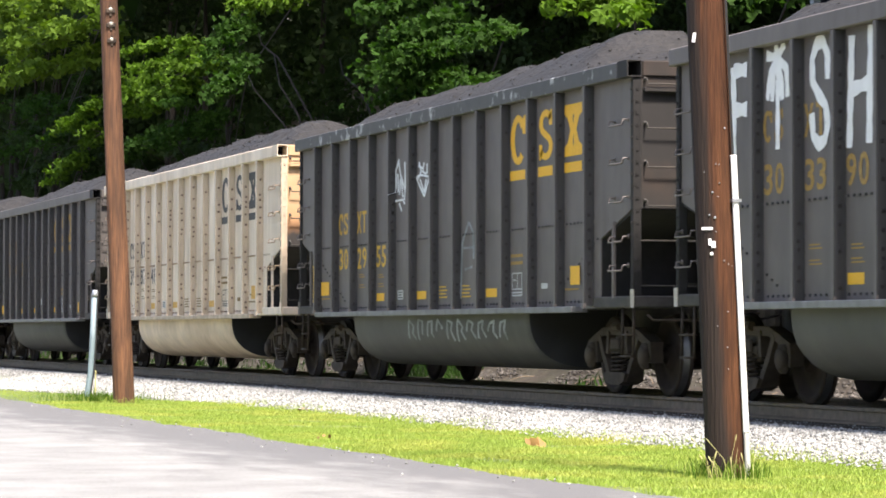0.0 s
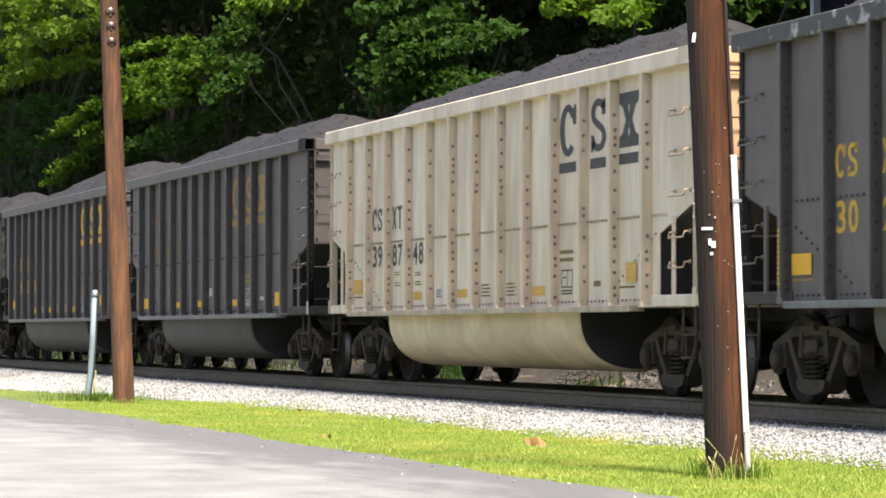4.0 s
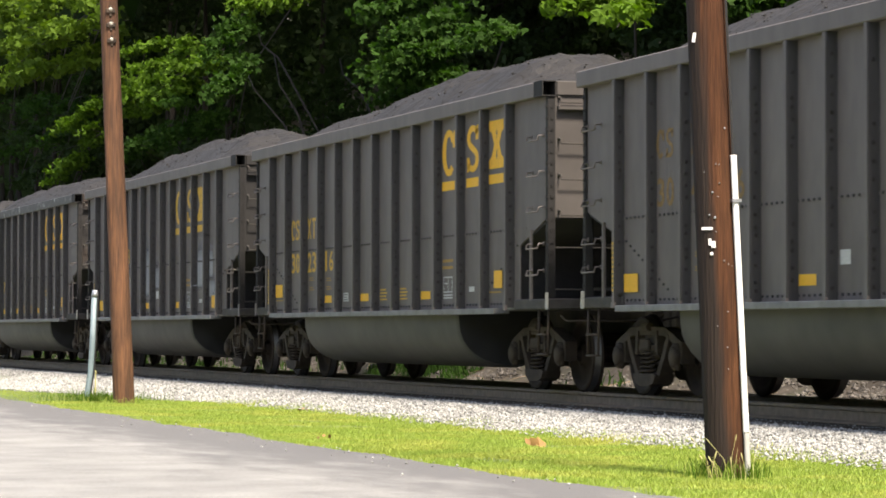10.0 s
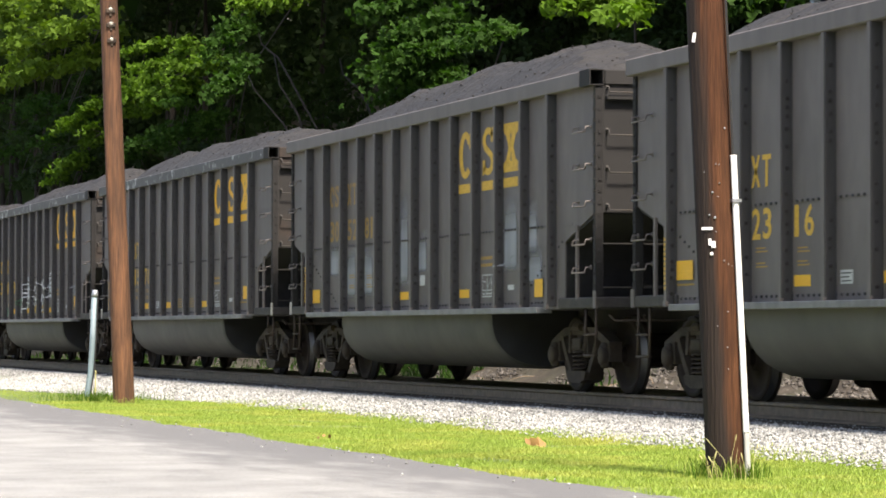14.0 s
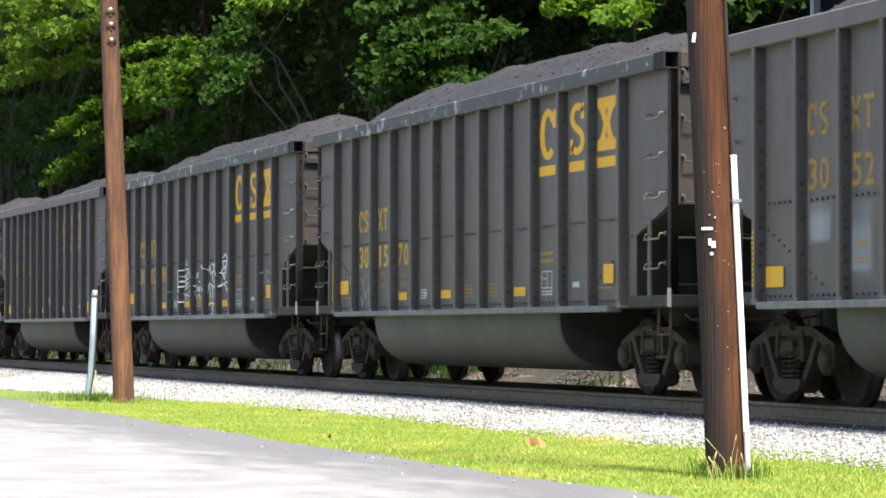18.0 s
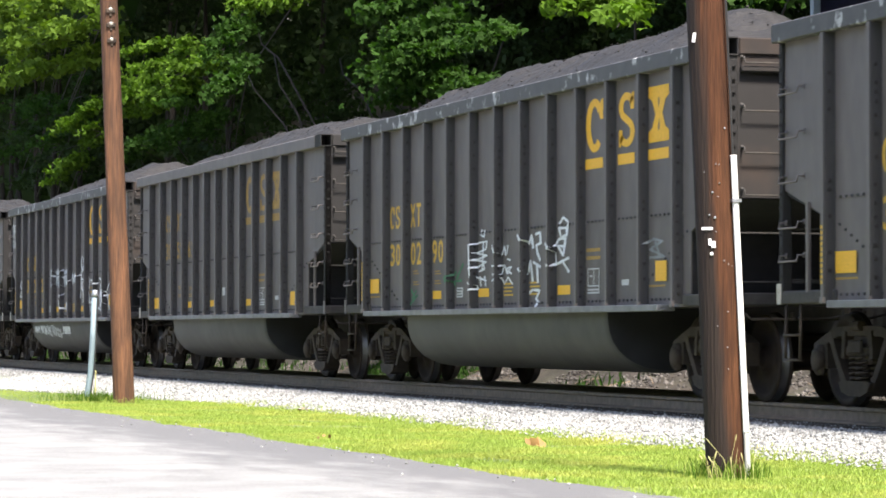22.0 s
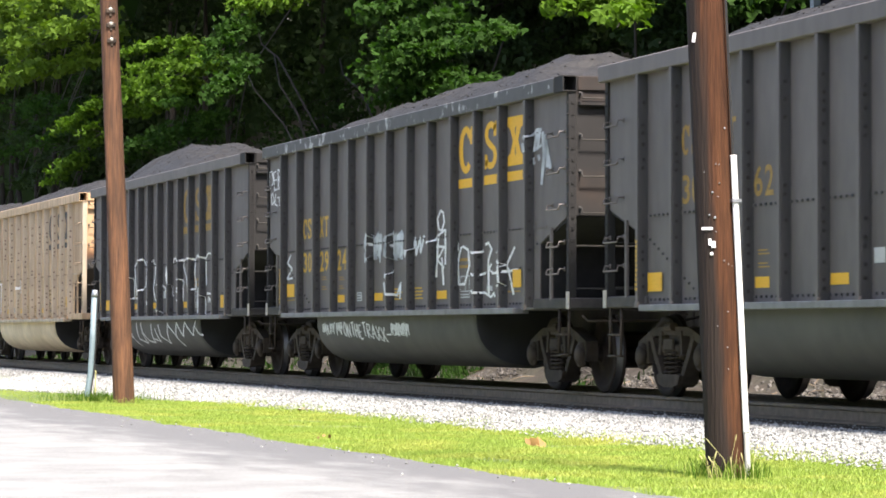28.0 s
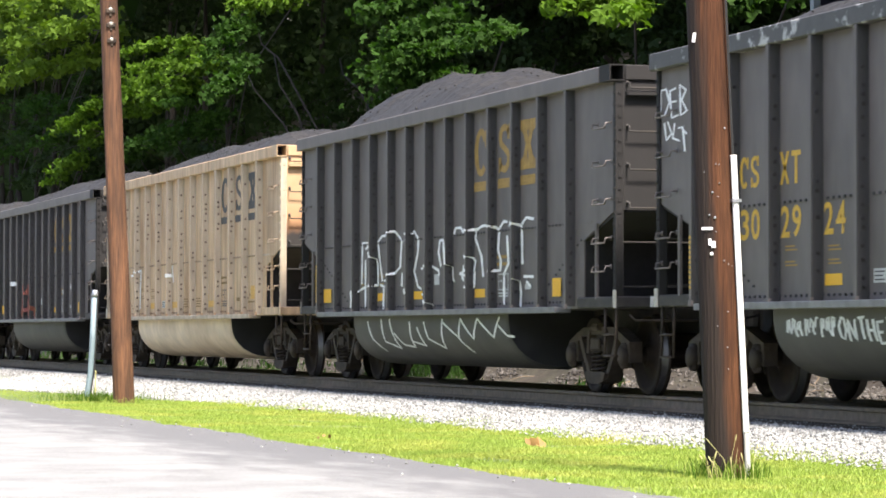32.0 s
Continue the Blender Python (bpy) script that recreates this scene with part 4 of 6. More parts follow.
        for k in (6, 5):
            for q in range(4):
                plate("stencil_bar", car, small if i in (1, 4, 7, 9) else worn, bay(k) + 0.06, 1.18 + q * 0.046, 0.38 - 0.05 * (q % 2), 0.02, depth=0.004)
        for k in (12, 1):
            plate("stencil_bar", car, worn, bay(k) + 0.03, 1.22, 0.5, 0.022, depth=0.004)
    for k, z in ((9, 1.37), (9, 1.50), (10, 1.37), (10, 1.52)):
        for q in range(2):
            plate("stencil_bar", car, worn, bay(k) + 0.14, z + q * 0.035, 0.30 - 0.05 * (q % 2), 0.016, depth=0.004)
    for z in (1.56, 1.65):
        plate("stencil_bar", car, worn, bay(3) + 0.05, z, 0.48, 0.04, depth=0.004)
    for x0, z0, w, hh in ((0, 1.17, 0.40, 0.02), (0, 1.205, 0.40, 0.02), (0, 1.25, 0.40, 0.016), (0, 1.445, 0.40, 0.016), (0, 1.25, 0.022, 0.20), (0.38, 1.17, 0.022, 0.29), (0.20, 1.25, 0.02, 0.19), (0.06, 1.36, 0.1, 0.02)):
        plate("stencil_frame", car, PALE_STENCIL if not pale else DARK_LETTER, bay(3) + 0.1 + x0, z0, w, hh, depth=0.004)
    plate("stencil_plate", car, PALE_STENCIL if not pale else worn, bay(2) + 0.2, 1.25, 0.24, 0.065, "pale stencilled square", depth=0.004)
    for q in range(11):
        plate("edge_stencil", car, small, kind.ribs[12] + 0.03, 1.18 + q * 0.052, 0.05, 0.034, depth=0.114)
    me, lump = coal_mesh(kind, i + 1, *coal)
    load = tagged(new("coal_load", me), "heaped load of dull black coal in a freight car", "coal", "loads of coal", "stuff")
    placed("coal_lumps", lump, COAL_LUMP, load)
    return car, load, sets


GRAB_RUST = material("rusty_cream_bar", (0.34, 0.25, 0.17), 0.7, grain=0.3, grain_size=9)
GALV_PAINT = material("worn_sill_paint", (0.17, 0.17, 0.17), 0.6, grain=0.2, grain_size=5, stain=0.5, stain_size=2, stain_colour=(0.09, 0.085, 0.08), per_object=0.1)
TUB_PAINT = material("dusty_tub_paint", (0.060, 0.058, 0.055), 0.7, grain=0.15, grain_size=3, stain=0.6, stain_size=1.0, stain_colour=(0.085, 0.081, 0.073), per_object=0.15)

# tub ends get a darker colour that carries their shade
TUB_END_SHADE = material("shaded_tub_end", (0.026, 0.0255, 0.026), 0.85, grain=0.2, grain_size=3)
# near-black puts the deep shade of slope sheets and rail insides into colour
VOID = material("recess_shade_black", (0.016, 0.015, 0.015), 0.9, grain=0.2)
END_LIGHT = material("pale_dusty_end_sheet", (0.058, 0.052, 0.048), 0.85, grain=0.2, grain_size=1.8, stain=0.6, stain_size=0.8, stain_colour=(0.065, 0.058, 0.052))
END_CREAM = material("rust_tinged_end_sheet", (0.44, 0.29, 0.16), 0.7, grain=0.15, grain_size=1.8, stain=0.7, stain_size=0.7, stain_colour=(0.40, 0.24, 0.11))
# near-black base carries the end's shade; rust stains lie over it
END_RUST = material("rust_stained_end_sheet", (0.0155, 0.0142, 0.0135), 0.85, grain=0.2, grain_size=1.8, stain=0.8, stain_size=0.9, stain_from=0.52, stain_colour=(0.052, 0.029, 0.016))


def soot_shade_pale_end():
    """Soot from the hopper and the gap's shade, both put into colour, darken the foot of the pale end sheets, higher
    towards one side, and rust has run through.
    """
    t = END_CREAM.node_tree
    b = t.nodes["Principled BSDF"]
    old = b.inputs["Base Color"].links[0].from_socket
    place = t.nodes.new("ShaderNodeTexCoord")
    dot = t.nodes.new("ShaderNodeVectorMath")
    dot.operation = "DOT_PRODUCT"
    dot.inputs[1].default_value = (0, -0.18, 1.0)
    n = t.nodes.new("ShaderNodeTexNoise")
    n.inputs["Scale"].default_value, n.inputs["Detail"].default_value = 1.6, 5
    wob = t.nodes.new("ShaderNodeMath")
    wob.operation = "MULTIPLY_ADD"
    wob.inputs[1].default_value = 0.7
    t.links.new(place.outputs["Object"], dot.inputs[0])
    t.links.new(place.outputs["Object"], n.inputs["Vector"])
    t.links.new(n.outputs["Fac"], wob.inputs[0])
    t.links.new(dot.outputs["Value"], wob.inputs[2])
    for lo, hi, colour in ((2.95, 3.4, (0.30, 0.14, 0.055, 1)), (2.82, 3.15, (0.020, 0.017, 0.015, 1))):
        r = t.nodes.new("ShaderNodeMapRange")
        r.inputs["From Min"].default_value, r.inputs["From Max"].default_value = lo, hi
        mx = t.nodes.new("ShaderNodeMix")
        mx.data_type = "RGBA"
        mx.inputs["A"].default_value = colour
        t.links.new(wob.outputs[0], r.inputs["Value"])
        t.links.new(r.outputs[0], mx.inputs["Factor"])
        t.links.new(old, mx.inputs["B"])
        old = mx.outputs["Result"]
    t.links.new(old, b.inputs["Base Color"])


soot_shade_pale_end()
DARK = "black steel coal gondola with ribbed sides and yellow marks"
CARS = [
    # place of the front corner, kind, paint, label, mark, number, figures, coal
    (-0.29, SHORT, BLACK, "black ribbed coal gondola with large white sprayed letters", None, "303390", FADED, (0.42, 0.6)),
    (-16.05, LONG, BLACK, "black ribbed coal gondola with small white tags and yellow marks", YELLOW, "302955", LETTER, (0.46, 0.8)),
    (-32.42, LONG, CREAM, "dirty cream coal gondola with ribbed sides and dark marks", DARK_LETTER, "398748", DARK_LETTER, (0.43, 0.7)),
    (-48.95, SHORT, BLACK, "black ribbed coal gondola with faded marks", FADED, "304526", RUST_LETTER, (0.45, 0.75)),
    (-64.66, LONG, BLACK, DARK, YELLOW, "302316", LETTER, (0.46, 0.75)),
    (-81.09, SHORT, BLACK, "black ribbed coal gondola streaked with pale runs", LETTER, "305281", FADED, (0.50, 0.7)),
    (-96.79, LONG, BLACK, DARK, YELLOW, "301570", LETTER, (0.44, 0.4)),
    (-113.26, LONG, BLACK, "black ribbed coal gondola with a row of white tags", YELLOW, "300290", LETTER, (0.44, 0.7)),
    (-129.69, SHORT, BLACK, "black ribbed coal gondola with faded marks", FADED, "305262", FADED, (0.38, 0.8)),
    (-145.39, LONG, BLACK, "black ribbed coal gondola covered in white tags", YELLOW, "302924", LETTER, (0.40, 0.8)),
    (-161.88, SHORT, BLACK, "black ribbed coal gondola with a large white outline tag", FADED, "", None, (0.50, 0.35, 0.64)),
    (-177.69, LONG, TAN, "rust-stained tan coal gondola with dark marks", DARK_LETTER, "", None, (0.36, 0.6)),
    (-194.15, SHORT, BLACK, "black ribbed coal gondola with red and white tags", FADED, "", None, (0.40, 0.6)),
    (-209.85, LONG, BLACK, DARK, LETTER, "", None, (0.40, 0.6)),
]
train = []
for i, (front, kind, paint, label, logo, number, figures, coal) in enumerate(CARS):
    car, load, sets = build_car(i, kind, paint, label, logo, number, figures, coal=coal)
    train.append((car, load, sets, front - kind.corner))


def tag_on(i, name, lines, mat, width=0.05, label="", on_tub=False):
    kind = CARS[i][1]
    for group in ([[line] for line in lines] if name in ("sprayed_outline", "sprayed_tag") else [lines]):
        part(name, stroke_mesh(group, kind, width, on_tub), mat, train[i][0], label)


# strokes of hand-sprayed capitals in the unit square
HAND = {
    "O": [[(0.45, 1.0), (0.05, 0.6), (0.15, 0.1), (0.55, 0.0), (0.95, 0.4), (0.8, 0.9), (0.45, 1.0)]],
    "N": [[(0.0, 0.0), (0.08, 1.0), (0.85, 0.05), (0.95, 1.0)]],
    "T": [[(0.0, 0.95), (1.0, 1.0)], [(0.5, 0.97), (0.6, 0.0)]],
    "H": [[(0.05, 1.0), (0.1, 0.0)], [(0.85, 1.0), (0.95, 0.0)], [(0.08, 0.5), (0.9, 0.5)]],
    "E": [[(0.95, 1.0), (0.1, 0.95), (0.15, 0.0), (1.0, 0.05)], [(0.12, 0.5), (0.8, 0.52)]],
    "R": [[(0.1, 0.0), (0.05, 0.97), (0.8, 0.9), (0.75, 0.55), (0.1, 0.5), (0.95, 0.0)]],
    "A": [[(0.0, 0.0), (0.5, 1.0), (1.0, 0.0)], [(0.2, 0.38), (0.8, 0.38)]],
    "X": [[(0.0, 1.0), (1.0, 0.0)], [(0.95, 1.0), (0.05, 0.0)]],
}


def build_tags():
    rng = np.random.default_rng(12)
    # the large letters of the leading car, one bay each
    tag_on(0, "sprayed_letter", [[(-5.66, 2.45), (-5.66, 3.42)], [(-5.66, 3.38), (-5.30, 3.37)], [(-5.66, 2.98), (-5.30, 2.97)]], WHITE, 0.14, "tall white sprayed letter")
    x = -4.51
    tag_on(0, "sprayed_palm", [[(x, 2.52), (x + 0.01, 3.4)], [(x, 3.42), (x - 0.17, 3.3), (x - 0.26, 3.02)], [(x, 3.40), (x - 0.1, 3.25), (x - 0.14, 3.0)], [(x, 3.42), (x - 0.28, 3.46)], [(x, 3.42), (x - 0.05, 3.58)], [(x, 3.42), (x + 0.18, 3.55)], [(x, 3.42), (x + 0.22, 3.3), (x + 0.25, 3.02)], [(x, 3.4), (x + 0.1, 3.2), (x + 0.12, 3.0)]], WHITE, 0.10, "white sprayed palm tree")
    tag_on(0, "sprayed_letter", [[(-3.30, 3.12), (-3.29, 3.34), (-3.40, 3.48), (-3.54, 3.48), (-3.66, 3.34), (-3.65, 3.12), (-3.50, 2.98), (-3.35, 2.88), (-3.29, 2.70), (-3.36, 2.55), (-3.50, 2.51), (-3.64, 2.60), (-3.67, 2.82)]], WHITE, 0.12, "tall white sprayed letter")
    tag_on(0, "sprayed_letter", [[(-2.80, 2.44), (-2.74, 3.48)], [(-2.36, 2.46), (-2.31, 3.54)], [(-2.78, 2.97), (-2.34, 3.02)]], WHITE, 0.13, "tall white sprayed letter")
    b = [r + 0.36 for r in LONG.ribs]
    kb = [r + 0.34 for r in SHORT.ribs]
    # small tags of the next car
    tag_on(1, "sprayed_tag", [[(-1.94, 3.14), (-2.12, 2.98), (-2.1, 2.8), (-2.17, 2.65)], [(-1.99, 3.13), (-1.84, 2.86), (-1.76, 2.6)], [(-1.66, 3.09), (-1.64, 2.7), (-1.69, 2.56)], [(-1.84, 2.89), (-1.66, 2.7)], [(-2.15, 2.56), (-1.76, 2.57), (-1.66, 2.5)], [(-1.94, 2.53), (-1.81, 2.41)], [(-2.02, 2.94), (-1.99, 2.68)], [(-1.89, 2.86), (-1.92, 2.64)]], SPRAY, 0.045, "white scribbled tag")
    tag_on(1, "sprayed_tag", [[(-0.95, 3.05), (-0.85, 2.92), (-0.99, 2.82), (-1.09, 2.85), (-0.9, 2.87), (-0.46, 2.83)], [(-0.7, 3.03), (-0.78, 2.91), (-0.61, 2.87)], [(-0.56, 3.01), (-0.58, 2.87)], [(-1.09, 2.84), (-0.7, 2.57), (-0.46, 2.83)], [(-0.9, 2.81), (-0.7, 2.62), (-0.61, 2.8)], [(-0.99, 3.0), (-0.75, 2.95)]], SPRAY, 0.045, "white scribbled tag of crossed lines")
    tag_on(1, "sprayed_tag", [[(1.35, 2.15), (1.07, 1.89), (1.0, 1.16)], [(1.35, 2.15), (1.55, 2.01), (1.57, 1.67)], [(1.09, 1.82), (1.53, 1.82)], [(1.18, 1.54), (1.51, 1.57)]], PALE_SPRAY, 0.05, "faint sprayed tag")
    tag_on(1, "sprayed_tag", scribble(rng, -1.6, 0.60, 4.6, 0.30, 10), PALE_SPRAY, 0.05, "worn white tag on the tub", True)
    # faded pale patches on the streaked car, softer towards their edges
    for xa, xb, lo, hi in [(-4.89, -4.24, 1.61, 2.01), (-3.9, -3.33, 1.27, 1.99), (-2.98, -2.4, 1.29, 1.96), (-1.02, -0.56, 1.4, 2.6), (-0.15, 0.35, 1.58, 2.03), (3.69, 4.34, 1.52, 2.4), (4.7, 5.08, 1.71, 2.26), (4.66, 5.28, 1.37, 1.67)]:
        bm = bmesh.new()
        flat([(xa - 0.04, lo - 0.06), (xb, lo - 0.06), (xb, hi + 0.1), (xa - 0.04, hi + 0.1)])(bm)
        part("pale_run", bm, PALE_RUN, train[5][0], "pale faded run on the side", pose(0, PANEL - 0.003, 0))
    tag_on(5, "sprayed_tag", [[(kb[3], 1.2), (kb[3] + 0.3, 1.45), (kb[2] + 0.3, 1.7)]], PALE_SPRAY, 0.03, "thin pale line")
    # the car with its figures half covered
    x = b[11]
    tag_on(6, "sprayed_tag", [[(x - 0.1, 1.5), (x + 0.05, 1.45), (x + 0.2, 1.58)], [(x, 1.48), (x + 0.15, 1.2), (x + 0.3, 1.4)], [(x - 0.1, 1.25), (x, 1.05), (x + 0.05, 1.3)], [(x + 0.15, 1.3), (x + 0.2, 1.06)], [(x + 0.3, 1.35), (x + 0.32, 1.1)]], PALE_SPRAY, 0.035, "thin white tag")
    # the row of tags
    tag_on(7, "sprayed_tag", [[(-0.89, 2.04), (-0.96, 1.97), (-0.82, 1.94), (-0.79, 2.03)], [(-1.19, 1.83), (-1.04, 1.87), (-0.69, 1.88), (-0.74, 1.78), (-1.14, 1.74), (-0.69, 1.7), (-1.16, 1.65), (-0.72, 1.62), (-1.19, 1.54)], [(-0.89, 1.65), (-0.79, 1.53), (-1.04, 1.5)], [(-1.24, 1.39), (-1.04, 1.28), (-1.34, 1.26)], [(-0.99, 1.44), (-0.94, 1.31)], [(-0.79, 1.44), (-0.74, 1.31)], [(-1.14, 1.43), (-0.69, 1.38)], [(-1.16, 1.82), (-1.12, 1.45)], [(-0.84, 1.87), (-0.89, 1.53)]], SPRAY, 0.035, "white sprayed tag of small letters")
    tag_on(7, "sprayed_tag", [[(-0.2, 1.66), (-0.17, 1.81), (-0.06, 1.69), (0.04, 1.8), (0.09, 1.68)], [(0.14, 1.64), (0.28, 1.62)], [(0.13, 1.7), (0.18, 1.81)], [(-0.01, 1.56), (-0.25, 1.55), (-0.23, 1.43), (-0.06, 1.46), (0.04, 1.57), (0.14, 1.45), (0.32, 1.54), (0.09, 1.51), (0.33, 1.45)], [(-0.2, 1.35), (-0.06, 1.4), (0.04, 1.33), (0.18, 1.41), (0.37, 1.32)]], SPRAY, 0.035, "white sprayed tag of small letters")
    tag_on(7, "sprayed_tag", [[(0.79, 1.77), (0.81, 1.96), (1.02, 1.8), (1.11, 1.91), (1.18, 1.74)], [(1.25, 1.91), (1.44, 1.93), (1.47, 1.8), (1.29, 1.78), (1.34, 1.68), (1.45, 1.59)], [(0.75, 1.33), (0.77, 1.61), (0.98, 1.44), (1.08, 1.6), (1.16, 1.34)], [(1.16, 1.58), (1.47, 1.51)], [(1.32, 1.56), (1.36, 1.32)], [(1.02, 1.2), (1.16, 1.24), (1.43, 1.23), (1.29, 1.13), (1.38, 1.09), (1.23, 1.03)]], SPRAY, 0.05, "white sprayed letters")
    tag_on(7, "sprayed_tag", [[(2.13, 1.99), (2.3, 2.08), (2.47, 2.03), (2.43, 1.87), (2.22, 1.85), (2.15, 1.96), (2.43, 1.95)], [(1.87, 1.84), (2, 1.74), (2.15, 1.83), (2.39, 1.83), (2.3, 1.63), (2.11, 1.75), (2.34, 1.74)], [(2, 1.75), (2.04, 1.52)], [(1.96, 1.52), (2.51, 1.6)], [(2.3, 1.55), (2.52, 1.43)]], SPRAY, 0.05, "white sprayed tag")
    tag_on(7, "sprayed_tag", [[(-1.71, 1.62), (-1.91, 1.49), (-2.02, 1.42)], [(-2.02, 1.52), (-2.23, 1.44), (-2.34, 1.26)], [(-1.78, 1.4), (-2.23, 1.39)], [(-2.28, 1.48), (-2.07, 1.34)], [(-4.17, 1.31), (-3.94, 1.18)], [(-3.89, 1.3), (-4.12, 1.18)], [(-4.23, 1.1), (-3.83, 1.24)]], GREEN_SPRAY, 0.05, "green sprayed tag")
    tag_on(7, "sprayed_tag", [[(5.12, 1.7), (5.34, 1.74), (5.6, 1.71), (5.23, 1.63), (5.67, 1.54), (5.2, 1.54)], [(5.38, 1.71), (5.52, 1.56)]], PALE_SPRAY, 0.045, "blurred white tag")
    # the car covered in tags
    tag_on(9, "sprayed_tag", [[(2.28, 2.35), (2.12, 2.24), (2.19, 2.1), (2.33, 2.08), (2.44, 2.19), (2.39, 2.31), (2.28, 2.35)], [(1.9, 1.92), (1.85, 1.29)], [(1.9, 1.9), (2.17, 2.02), (2.49, 2.09)], [(2.17, 2.03), (2.07, 1.46)], [(2.49, 2.09), (2.49, 1.62)], [(2.33, 1.72), (2.41, 1.35)], [(2.07, 1.87), (2.44, 1.86), (2.12, 1.69), (2.44, 1.58)]], WHITE, 0.05, "white sprayed tag with a ring")
    tag_on(9, "sprayed_outline", [[(3.06, 1.9), (3.06, 1.79)], [(3.21, 1.83), (3.06, 1.64), (3.11, 1.35), (3.37, 1.35), (3.57, 1.59), (3.52, 1.79), (3.31, 1.84), (3.16, 1.82)], [(3.61, 1.76), (3.91, 1.72), (4.2, 1.76)], [(3.61, 1.48), (3.96, 1.45), (4.3, 1.48)], [(3.61, 1.26), (4.01, 1.23), (4.25, 1.23)]], WHITE, 0.05, "white sprayed outline letters")
    tag_on(9, "sprayed_outline", [[(4.25, 1.84), (4.39, 1.86), (4.53, 1.78), (4.39, 1.64), (4.41, 1.19)], [(4.53, 1.59), (4.41, 1.53), (4.58, 1.47), (5.09, 1.48), (5.59, 1.5)], [(4.72, 1.74), (5, 1.67), (5.23, 1.49), (5.43, 1.19)], [(5.48, 1.78), (5.09, 1.53), (5.14, 1.31), (4.72, 1.3)], [(4.25, 1.23), (4.49, 1.17), (4.63, 1.22), (4.67, 1.17)]], WHITE, 0.05, "white sprayed outline letters")
    tag_on(9, "sprayed_tag", [[(-1.35, 2.11), (-1.26, 1.78), (-1.13, 2.14), (-1, 1.77), (-0.88, 2.15), (-0.76, 1.76), (-0.7, 2.13)], [(-0.27, 2.11), (-0.18, 1.77), (-0.06, 2.11), (0.09, 1.74), (0.21, 2.1), (0.33, 1.77), (0.44, 2.09)], [(-1.34, 2), (-0.69, 1.96)], [(-0.23, 1.95), (0.44, 1.91)]], MIST_SPRAY, 0.06, "blurred white tag")
    for x in (-1.38, -0.30):
        tag_on(9, "sprayed_line", scribble(rng, x, 1.74, 0.74, 0.42, 7) + scribble(rng, x, 1.72, 0.74, 0.2, 6), MIST_SPRAY, 0.04, "blurred white tag")
    tag_on(9, "sprayed_tag", [[(0.48, 1.86), (0.73, 1.85), (0.85, 1.9), (0.9, 1.76), (1.07, 2.03), (1.1, 1.77), (1.3, 2.03), (1.32, 1.8), (1.5, 2.04)], [(-0.03, 1.6), (-0.18, 1.46), (-0.11, 1.26), (0.15, 1.24), (0.33, 1.42), (0.29, 1.19)], [(-6.04, 1.95), (-6.27, 1.82), (-5.96, 1.73), (-6.3, 1.57), (-5.93, 1.58)]], SPRAY, 0.05, "white sprayed tag")
    tag_on(9, "sprayed_tag", [[(-7.58, 3.33), (-7.34, 3.34), (-7.24, 3.19), (-7.39, 3.05), (-7.5, 3.07), (-7.5, 3.32)], [(-7.04, 3.33), (-7.23, 3.31), (-7.17, 3.02), (-6.96, 3.04)], [(-7.2, 3.19), (-7.02, 3.19)], [(-6.93, 3.36), (-6.9, 3.03), (-6.72, 3.07), (-6.87, 3.19), (-6.75, 3.29), (-6.93, 3.36)], [(-7.39, 2.98), (-7.33, 2.79), (-7.17, 2.85), (-7.3, 2.99)], [(-7.08, 2.96), (-7.14, 2.8), (-6.93, 2.76)], [(-6.99, 2.9), (-6.84, 2.9), (-6.78, 2.64)], [(-6.87, 2.89), (-6.72, 2.82)]], WHITE, 0.035, "small white sprayed letters")
    # the cramped line along the tub: what can be read in letters, the rest in strokes
    tag_on(9, "sprayed_tag", scribble(rng, -4.08, 0.68, 0.38, 0.18, 3) + scribble(rng, -3.64, 0.68, 0.76, 0.20, 6) + scribble(rng, -0.24, 0.66, 0.94, 0.21, 7) + scribble(rng, -0.24, 0.66, 0.94, 0.2, 5) + [[(-0.52, 0.69), (-0.27, 0.69)]], SPRAY, 0.034, "white sprayed line of cramped letters on the tub", True)
    for word, x, w in (("ON", -2.86, 0.215), ("THE", -2.42, 0.205), ("TRAXX", -1.80, 0.25)):
        for k, ch in enumerate(word):
            lines = [[(x + (k + 0.1 + u * 0.8) * w, 0.665 + v * 0.205 - 0.02 * k) for u, v in stroke] for stroke in HAND[ch]]
            tag_on(9, "sprayed_letter", lines, SPRAY, 0.036, "white sprayed letter on the tub", True)
    tag_on(9, "sprayed_tag", [[(6.14, 2.91), (6.07, 3.06), (6.32, 3.17), (6.52, 3.17)], [(6.19, 2.93), (6.52, 2.98)], [(6.24, 2.95), (6.34, 3.13)], [(6.37, 2.96), (6.45, 3.15)], [(6.56, 3.14), (6.61, 2.86), (6.52, 2.5)], [(6.65, 3.1), (6.85, 2.67)], [(6.7, 3.01), (6.72, 2.7)], [(6.19, 2.84), (6.24, 2.76)], [(6.38, 2.87), (6.44, 2.8)]], MIST_SPRAY, 0.065, "smeared white sprayed figure at the front corner")
